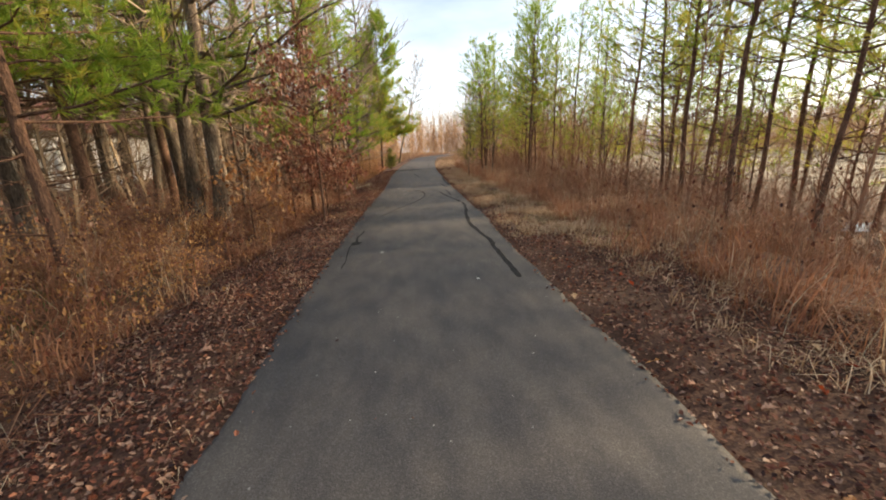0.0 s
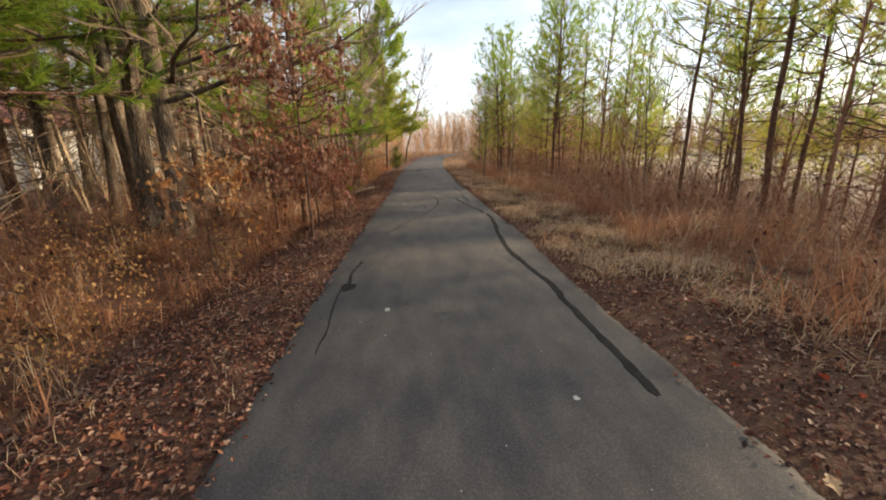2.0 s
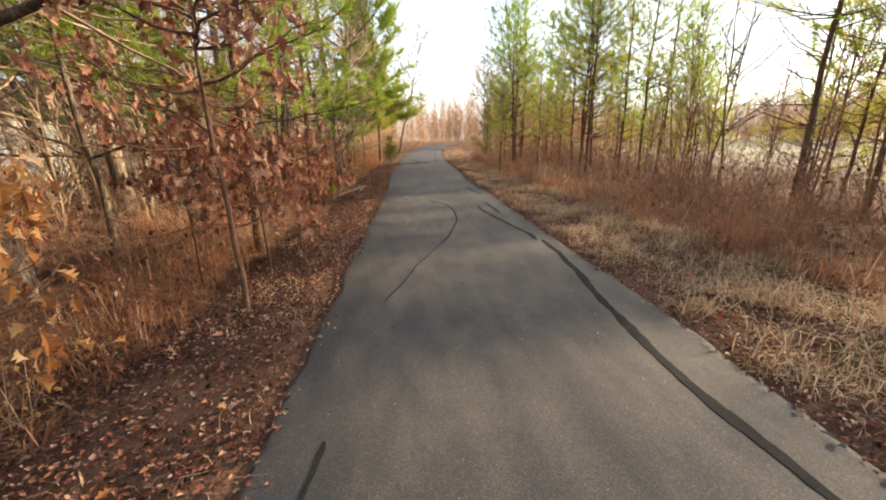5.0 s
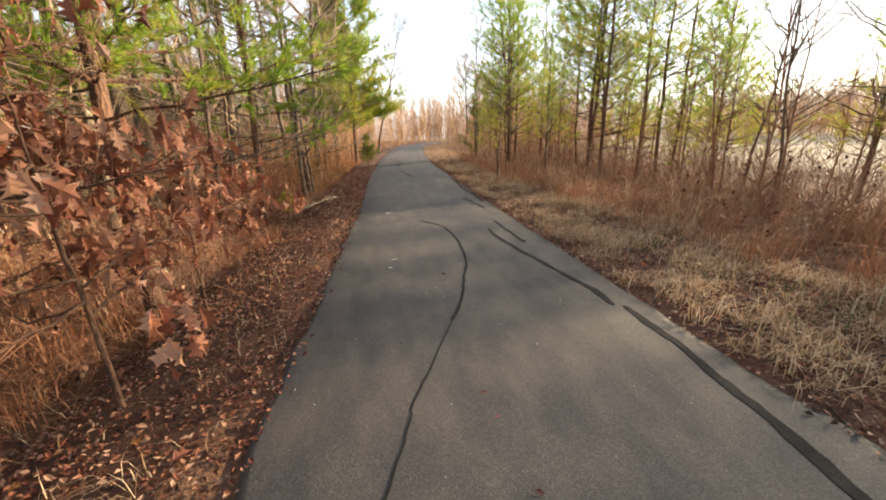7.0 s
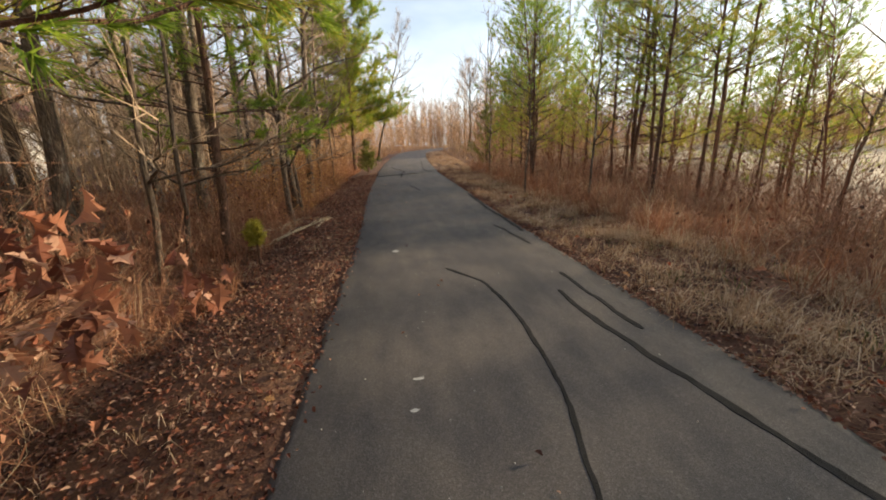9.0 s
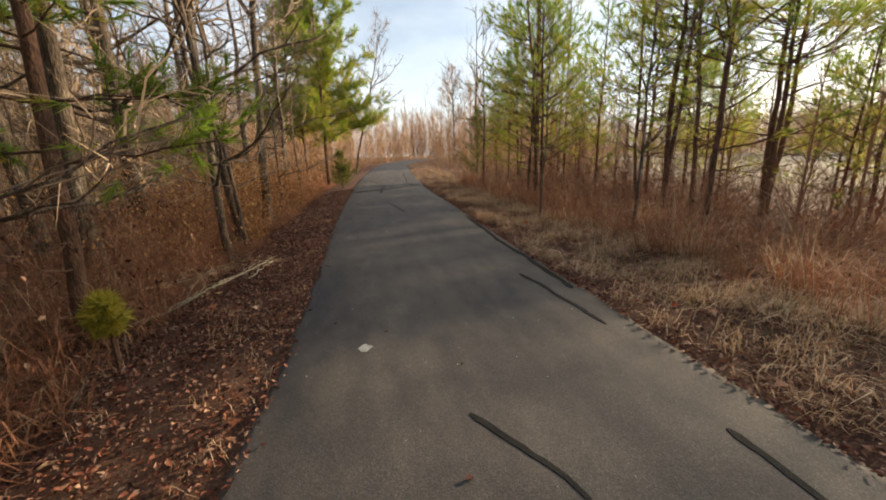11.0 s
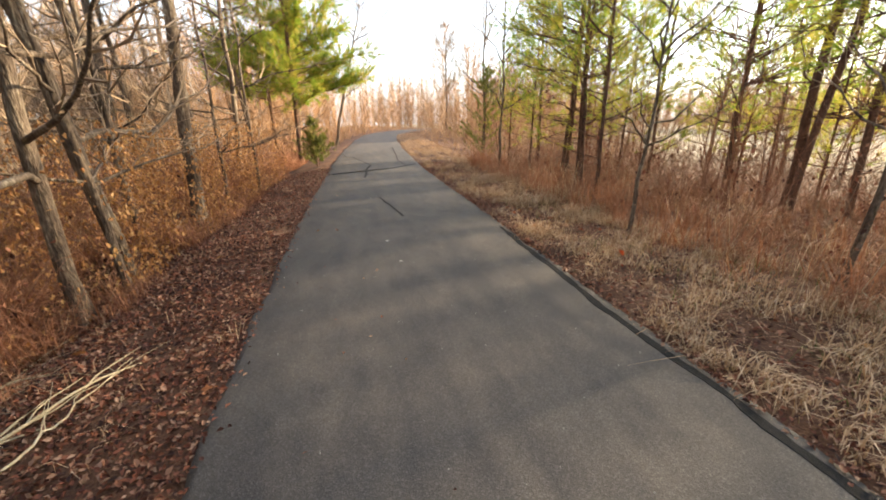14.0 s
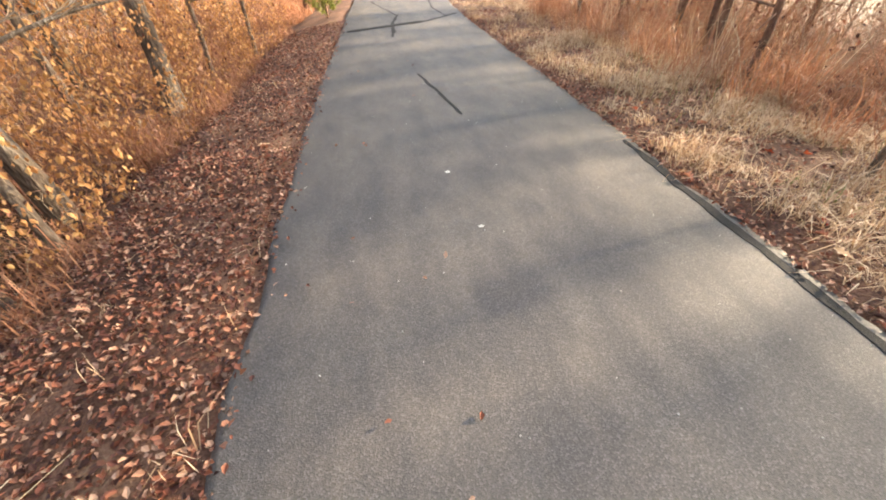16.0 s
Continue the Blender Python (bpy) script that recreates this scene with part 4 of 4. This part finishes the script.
grass("dry_grass", "orange-brown dead grass along the wood's edge", SEDGE, 63, np.concatenate([clumpy(beside(rng, 2000, -1, 1.5, 5, 0, 32), 0.55), clumpy(beside(rng, 800, -1, 1.4, 2.8, 18, 40), 0.5)]), 18, 0.10, 0.65, 0.09, 1.1, 0.0056)
grass("dry_grass", "thin straw tufts at the trail's edge", STRAW, 64, beside(rng, 600, -1, 0.03, 2.2, 0, 30), 9, 0.04, 0.2, 0.06, 0.9, 0.0024)
grass("green_grass", "sparse green blades among the straw", GREEN_GRASS, 65, np.concatenate([beside(rng, 90, 1, 0.6, 2.0, 5, 24), beside(rng, 260, -1, 2.4, 6, 0, 7)]), 16, 0.05, 0.3, 0.12, 0.6, 0.003)
grass("marsh_grass", "pale flattened marsh grass on the low wet land", MARSH, 66, beside(rng, 1600, 1, 13, 60, -5, 90), 8, 0.2, 0.55, 0.6, 0.7, 0.02)


def litter(name, label, mat, seed, pts, s0, s1):
    rng = np.random.default_rng(seed)
    g = Geo()
    on = (pts[:, 0] > x_left(pts[:, 1])) & (pts[:, 0] < x_right(pts[:, 1]))
    pts = np.stack([pts[:, 0], pts[:, 1], np.where(on, trail_z(pts[:, 0], pts[:, 1]) + 0.002, pts[:, 2])], -1)
    p = pts + np.stack([np.zeros(len(pts)), np.zeros(len(pts)), 0.004 + 0.02 * rng.random(len(pts))], -1)
    for i, c in enumerate((0.4, 0.9, 1.5)):
        sel = p[i::3]
        scatter(g, rng, simple_leaf(c), sel, rng.uniform(s0, s1, len(sel)), 0.35)
    return tagged(new(name, g.mesh(name, mat)), label, "leaves", kind="stuff")


def caught_leaves(name, label, mat, seed, pts, s0, s1, top):
    """Dead leaves hanging in the brush."""
    rng = np.random.default_rng(seed)
    g = Geo()
    p = pts + np.stack([np.zeros(len(pts)), np.zeros(len(pts)), 0.1 + top * rng.random(len(pts)) ** 1.6], -1)
    for i, c in enumerate((0.5, 1.3)):
        sel = p[i::2]
        scatter(g, rng, simple_leaf(c), sel, rng.uniform(s0, s1, len(sel)), 0.6, True)
    return tagged(new(name, g.mesh(name, mat)), label, "leaves", kind="stuff")


rng = np.random.default_rng(70)
caught_leaves("dead_leaves", "small golden-brown dead leaves on the roadside shrubs", GOLD_LEAF, 74, np.concatenate([clumpy(beside(rng, 5000, -1, 2.0, 6, 18, 34), 0.6, 0.8), clumpy(beside(rng, 9000, -1, 1.6, 4.2, 20, 32), 0.6, 0.6), clumpy(beside(rng, 14000, -1, 1.35, 3.6, 21, 30), 0.55, 0.35)]), 0.03, 0.07, 1.7)
caught_leaves("dead_leaves", "low yellow-brown leafy tangle of vines in the ditch", GOLD_LEAF, 75, clumpy(beside(rng, 12000, -1, 1.7, 5, 0, 9), 0.5, 0.5), 0.025, 0.06, 0.8)
caught_leaves("dead_leaves", "small tan dead leaves caught in the brush", LITTER, 73, np.concatenate([clumpy(beside(rng, 9000, -1, 1.7, 5.5, 0, 34), 0.6), clumpy(beside(rng, 9000, 1, 1.8, 6, 0, 28), 0.4, 0.5)]), 0.03, 0.075, 1.2)
litter("leaf_litter", "thick bed of curled brown fallen leaves", LITTER, 71, np.concatenate([beside(rng, 62000, -1, -0.03, 2.3, 0, 30, 0.9), beside(rng, 30000, 1, -0.03, 2.4, 0, 12, 0.8), beside(rng, 20000, 1, -0.03, 1.7, 12, 30, 1.3), beside(rng, 6000, -1, 2.0, 6, 0, 30), beside(rng, 9000, -1, 0.0, 1.9, 16.5, 22.5), beside(rng, 5000, -1, 0.0, 1.9, 1.0, 6.0), beside(rng, 700, -1, -0.16, 0.02, 0, 30, 0.4), beside(rng, 400, 1, -0.14, 0.02, 0, 30, 0.4), beside(rng, 60, -1, -1.4, 0, 1, 26)]), 0.019, 0.05)
litter("leaf_litter", "scattered red fallen leaves on the straw", RED_LEAF, 72, np.concatenate([beside(rng, 60, 1, 0.3, 2.2, 1, 24)]), 0.05, 0.1)


# ---- far woods ----
def far_woods(name, label, mat, seed, pts, h0, h1, limbs=120):
    rng = np.random.default_rng(seed)
    N = len(pts)
    H = rng.uniform(h0, h1, N)
    P = grow(rng, pts - np.array([0, 0, 0.5]), unit(np.stack([rng.normal(0, 0.05, N), rng.normal(0, 0.05, N), np.ones(N)], -1)), H, 5, 0.06)
    g = Geo()
    tubes(g, P, (0.007 * H)[:, None] * np.linspace(1, 0.1, 5)[None], 4)
    idx = np.repeat(np.arange(N), limbs)
    f = 0.12 + 0.83 * rng.random(len(idx))
    q, d = along(rng, P[idx], f)
    w = rng.normal(0, 0.8, d.shape)
    w[:, 2] = np.abs(w[:, 2]) + 0.45
    w = unit(w)
    side = unit(np.cross(w, rng.normal(0, 1, w.shape))) * (0.0019 * H[idx])[:, None]
    tip = q + w * (H[idx] * (0.12 + 0.30 * rng.random(len(idx)) * np.sqrt(1.05 - f)))[:, None]
    g.add(np.stack([q - side, q + side, tip], 1), tri=np.arange(len(idx) * 3))
    return tagged(new(name, g.mesh(name, mat)), label, "trees", kind="stuff")


rng = np.random.default_rng(80)
def field(n, x0, x1, y0, y1):
    x, y = rng.uniform(x0, x1, n), rng.uniform(y0, y1, n)
    ok = ((x < x_left(y) - 3) | (x > x_right(y) + 3) | (y > 84)) & ~((x > -27) & (x < -14) & (y > 16) & (y < 38))
    x, y = x[ok], y[ok]
    return np.stack([x, y, land(x, y)], -1)


far_woods("far_wood", "bare winter wood closing the view beyond the bend", SUNLIT_FAR_WOOD, 81, np.concatenate([field(420, -40, 40, 62, 110), field(120, 5, 35, 84, 100), field(70, 8, 34, 82.5, 88), field(240, -22, 0, 40, 62), field(110, 9, 26, 44, 62)]), 4.0, 10.0, 105)
far_woods("far_wood", "bare tree line coloured pale as if in haze across the low field", SUNLIT_FAR_WOOD, 82, np.concatenate([field(1100, 75, 115, -40, 110), field(300, 40, 80, 90, 130)]), 7, 11, 120)
far_woods("far_wood", "bare wood behind the first trees", SUNLIT_FAR_WOOD, 83, np.concatenate([field(230, -60, -24, -20, 70), field(160, -40, 60, -60, -25)]), 8, 13, 70)

far_woods("far_wood", "dense thin understorey deep in the wood", GREY_TWIG, 84, np.concatenate([field(330, -26, -7, 2, 46), field(90, -14, -6, 22, 44)]), 3.0, 8.0, 95)
far_woods("far_wood", "low brown scrub across the wet land", TWIG, 85, np.concatenate([field(260, 13, 30, -4, 60)]), 0.6, 1.7, 60)
far_woods("far_wood", "scattered bare saplings among the young pines", TWIG, 86, np.concatenate([beside(rng, 90, 1, 3.5, 9, 2, 40)]), 2.2, 5.0, 70)

# house beyond the wood
house = thing("house", "white-sided single-storey house with red-brown roof behind the trees", "house", pose(-20.5, 27, 0.55, 0, 0, 83))


def box(g, x0, x1, y0, y1, z0, z1):
    v = [(x, y, z) for z in (z0, z1) for y in (y0, y1) for x in (x0, x1)]
    g.add(v, quad=[(0, 2, 3, 1), (4, 5, 7, 6), (0, 1, 5, 4), (2, 6, 7, 3), (0, 4, 6, 2), (1, 3, 7, 5)])


g = Geo()
box(g, -7, 7, -4, 4, -0.4, 2.7)
part("wall", g, SIDING, house, "white siding")
g = Geo()
g.add([(-7.5, -4.6, 2.6), (7.5, -4.6, 2.6), (7.5, 0, 4.6), (-7.5, 0, 4.6), (-7.5, 4.6, 2.6), (7.5, 4.6, 2.6), (-7.5, -4.6, 2.75), (7.5, -4.6, 2.75), (7.5, 0, 4.8), (-7.5, 0, 4.8), (-7.5, 4.6, 2.75), (7.5, 4.6, 2.75)],
      quad=[(6, 7, 8, 9), (9, 8, 11, 10), (0, 3, 2, 1), (3, 4, 5, 2), (0, 1, 7, 6), (4, 10, 11, 5), (0, 6, 9, 3), (3, 9, 10, 4), (1, 2, 8, 7), (2, 5, 11, 8)])
part("roof", g, ROOF, house, "red-brown shingle roof")
for x in (-4.5, -1.0, 3.2):
    g = Geo()
    box(g, x, x + 1.2, -4.06, -3.98, 0.9, 2.2)
    w = part("window", g, SIDING, house)
    g = Geo()
    box(g, x + 0.08, x + 1.12, -4.075, -4.055, 0.98, 2.12)
    part("pane", g, GLASS, w, "dark glass")


# ---- small growth and fallen wood ----
def bush(label, x, y, H, r, mat, seed, low=0.0):
    rng = np.random.default_rng(seed)
    t = thing("evergreen_bush", label, "bush", place(x, y))
    N = 90
    z = low + (H - low) * rng.random(N) ** 1.2
    az = rng.random(N) * 2 * np.pi
    at = np.stack([np.zeros(N), np.zeros(N), z * 0.8], -1)
    P = grow(rng, at, unit(np.stack([np.cos(az), np.sin(az), np.full(N, 0.8)], -1)), r * (1.15 - z / H) * (0.6 + 0.6 * rng.random(N)), 4, 0.15)
    g = Geo()
    tubes(g, P, np.full((N, 4), 0.006), 3)
    tubes(g, np.array([[(0, 0, -0.1), (0.01, 0, H * 0.4), (0, 0.01, H * 0.85)]]), np.array([[0.03, 0.02, 0.006]]), 6)
    part("stem", g, PINE_BARK, t, kind="stuff")
    idx = np.repeat(np.arange(N), 9)
    q, d = along(rng, P[idx], 0.2 + 0.8 * rng.random(len(idx)))
    g = Geo()
    needle_tufts(g, rng, q, unit(d + rng.normal(0, 0.4, d.shape)), 9, 0.11, 0.010, 0.9)
    part("foliage", g, mat, t, kind="stuff")
    return t


bush("dense yellow-green cedar bush at the trail's edge", -0.25, 31.0, 2.1, 0.85, CEDAR, 500)
bush("small yellow-green pine seedling among brown brush", -2.0, 16.72, 0.85, 0.32, SUNLIT_YELLOW_NEEDLES, 501, 0.5)
bush("dark green cedar bush beyond the young pines", 6.2, 31.0, 4.2, 1.5, CEDAR, 502)
bush("green-leaved vine mound under the trees", -4.6, 3.4, 0.8, 1.0, CEDAR, 503)


def fallen_branch(label, pts, r, seed, side=5):
    """A dead limb on the ground, with its own side twigs."""
    rng = np.random.default_rng(seed)
    t = thing("fallen_branch", label, "branch")
    p = np.array([(x, y, float(land(x, y)) + h) for x, y, h in pts])
    s = np.linspace(0, len(p) - 1, 12)
    q = np.stack([np.interp(s, np.arange(len(p)), p[:, k]) for k in range(3)], -1) + rng.normal(0, 0.012, (12, 3))
    g = Geo()
    tubes(g, q[None], (r * np.linspace(1, 0.35, 12))[None], 7)
    part("stem", g, DEADWOOD, t, "", True)
    a, d = along(rng, np.repeat(q[None], side, 0), 0.2 + 0.7 * rng.random(side))
    Q = grow(rng, a, unit(d + rng.normal(0, 0.5, d.shape) * np.array([1, 1, 0.25])), 0.25 + 0.5 * rng.random(side), 5, 0.15)
    for i in range(side):
        g = Geo()
        tubes(g, Q[i:i + 1], (r * 0.4 * np.linspace(1, 0.4, 5))[None], 5)
        part("side_branch", g, DEADWOOD, t, "", True)
    return t


fallen_branch("bleached yellow-grey fallen limb lying on leaf litter", [(-2.5, 17.85, 0.08), (-2.13, 17.98, 0.06), (-1.87, 18.2, 0.06), (-1.59, 18.7, 0.06), (-1.34, 19.04, 0.06), (-1.12, 19.41, 0.04)], 0.017, 510, 9)
fallen_branch("thin bleached twig lying on leaf litter", [(-1.36, 18.55, 0.03), (-1.25, 18.75, 0.05), (-1.24, 19.1, 0.04), (-1.17, 19.45, 0.04)], 0.008, 511, 6)
for k in range(3):
    a = 0.9 + 0.5 * math.sin(k * 2.1)
    bx, by = -2.3 - 0.25 * math.sin(k * 1.7), 18.6 + 0.22 * k
    fallen_branch("thin yellow-grey dead branch in a brush pile", [(bx, by, 0.12 + 0.05 * (k % 3)), (bx + 0.4 * math.cos(a), by + 0.4 * math.sin(a), 0.2), (bx + 0.8 * math.cos(a), by + 0.75 * math.sin(a), 0.1)], 0.005, 530 + k, 6)
fallen_branch("grey fallen limb in the ditch", [(-2.9, 18.9, 0.1), (-2.5, 19.4, 0.15), (-2.8, 20.0, 0.12)], 0.016, 512, 6)
fallen_branch("pale forked dead limb beside the trail", [(-2.35, 17.75, 0.1), (-1.95, 18.05, 0.09), (-1.7, 18.25, 0.06)], 0.011, 513, 7)


def puddle(label, x, y, rx, ry, seed, lift):
    rng = np.random.default_rng(seed)
    a = np.linspace(0, 2 * np.pi, 20, endpoint=False)
    k = 0.7 + 0.5 * rng.random(20)
    z = float(land(x, y)) + lift
    g = Geo()
    g.add([(x, y, z)] + [(x + rx * u * math.cos(b), y + ry * u * math.sin(b), z) for u, b in zip(k, a)], tri=[(0, 1 + i, 1 + (i + 1) % 20) for i in range(20)])
    return tagged(new("puddle", g.mesh("puddle", WATER)), label, "water")


puddle("small pool of still water in the ditch", -2.7, 21.8, 0.34, 0.75, 520, 0.09)
puddle("small pool of still water in the ditch", -2.9, 17.7, 0.3, 0.35, 522, 0.08)
puddle("shallow standing water under the brush", 9.2, 6.6, 0.9, 0.5, 521, 0.05)


# hairline cracks in the asphalt
rng = np.random.default_rng(90)
for k, (x, y, dx, dy, n) in enumerate([(1.95, 9.0, 0.04, 0.13, 9), (0.9, 33.0, -0.03, 0.3, 8), (2.0, 34.0, 0.1, 0.3, 8)]):
    pts = np.array([(x, y)]) + np.cumsum(np.array([(dx, dy)]) + rng.normal(0, 0.035, (n, 2)), axis=0)
    strip("hairline_crack", pts, 0.005 if y < 25 else 0.06, STAIN, 600 + k, "fine dark crack")

# pale grit and needle bits on the trail
g = Geo()
n = 420
y = rng.uniform(0.5, 26, n)
x = x_left(y) + (x_right(y) - x_left(y)) * rng.random(n)
v = np.array([(0.5, 0, 0), (-0.3, 0.5, 0), (-0.4, -0.4, 0), (0, 0, 0.5)])
scatter(g, rng, (v, np.array([(0, 1, 3), (1, 2, 3), (2, 0, 3)])), np.stack([x, y, trail_z(x, y) + 0.001], -1), rng.uniform(0.004, 0.014, n), 0.2)
tagged(new("grit", g.mesh("grit", PALE_MARK)), "pale grit scattered on the asphalt", "grit", kind="stuff")

# single large fallen leaves beside the trail
leaf_forms = []
for c in (0.3, 0.8, 1.4):
    g = Geo()
    g.add(*leaf_template("oak", c))
    leaf_forms.append(g.mesh("fallen_leaf", BROWN_LEAF if c > 0.5 else OAK_LEAF))
spots = np.concatenate([beside(rng, 110, -1, 0.0, 1.9, 1.5, 24), beside(rng, 140, 1, 0.0, 1.9, 1.0, 24)])
turns = rotations(rng, len(spots), 0.3)
for i, p in enumerate(spots):
    ob = new("fallen_leaf", leaf_forms[i % 3])
    ob.parent = GROUND
    ob.matrix_local = Matrix.LocRotScale((p[0], p[1], p[2] + 0.03), Matrix(turns[i].tolist()).to_quaternion(), [float(rng.uniform(0.07, 0.12))] * 3)
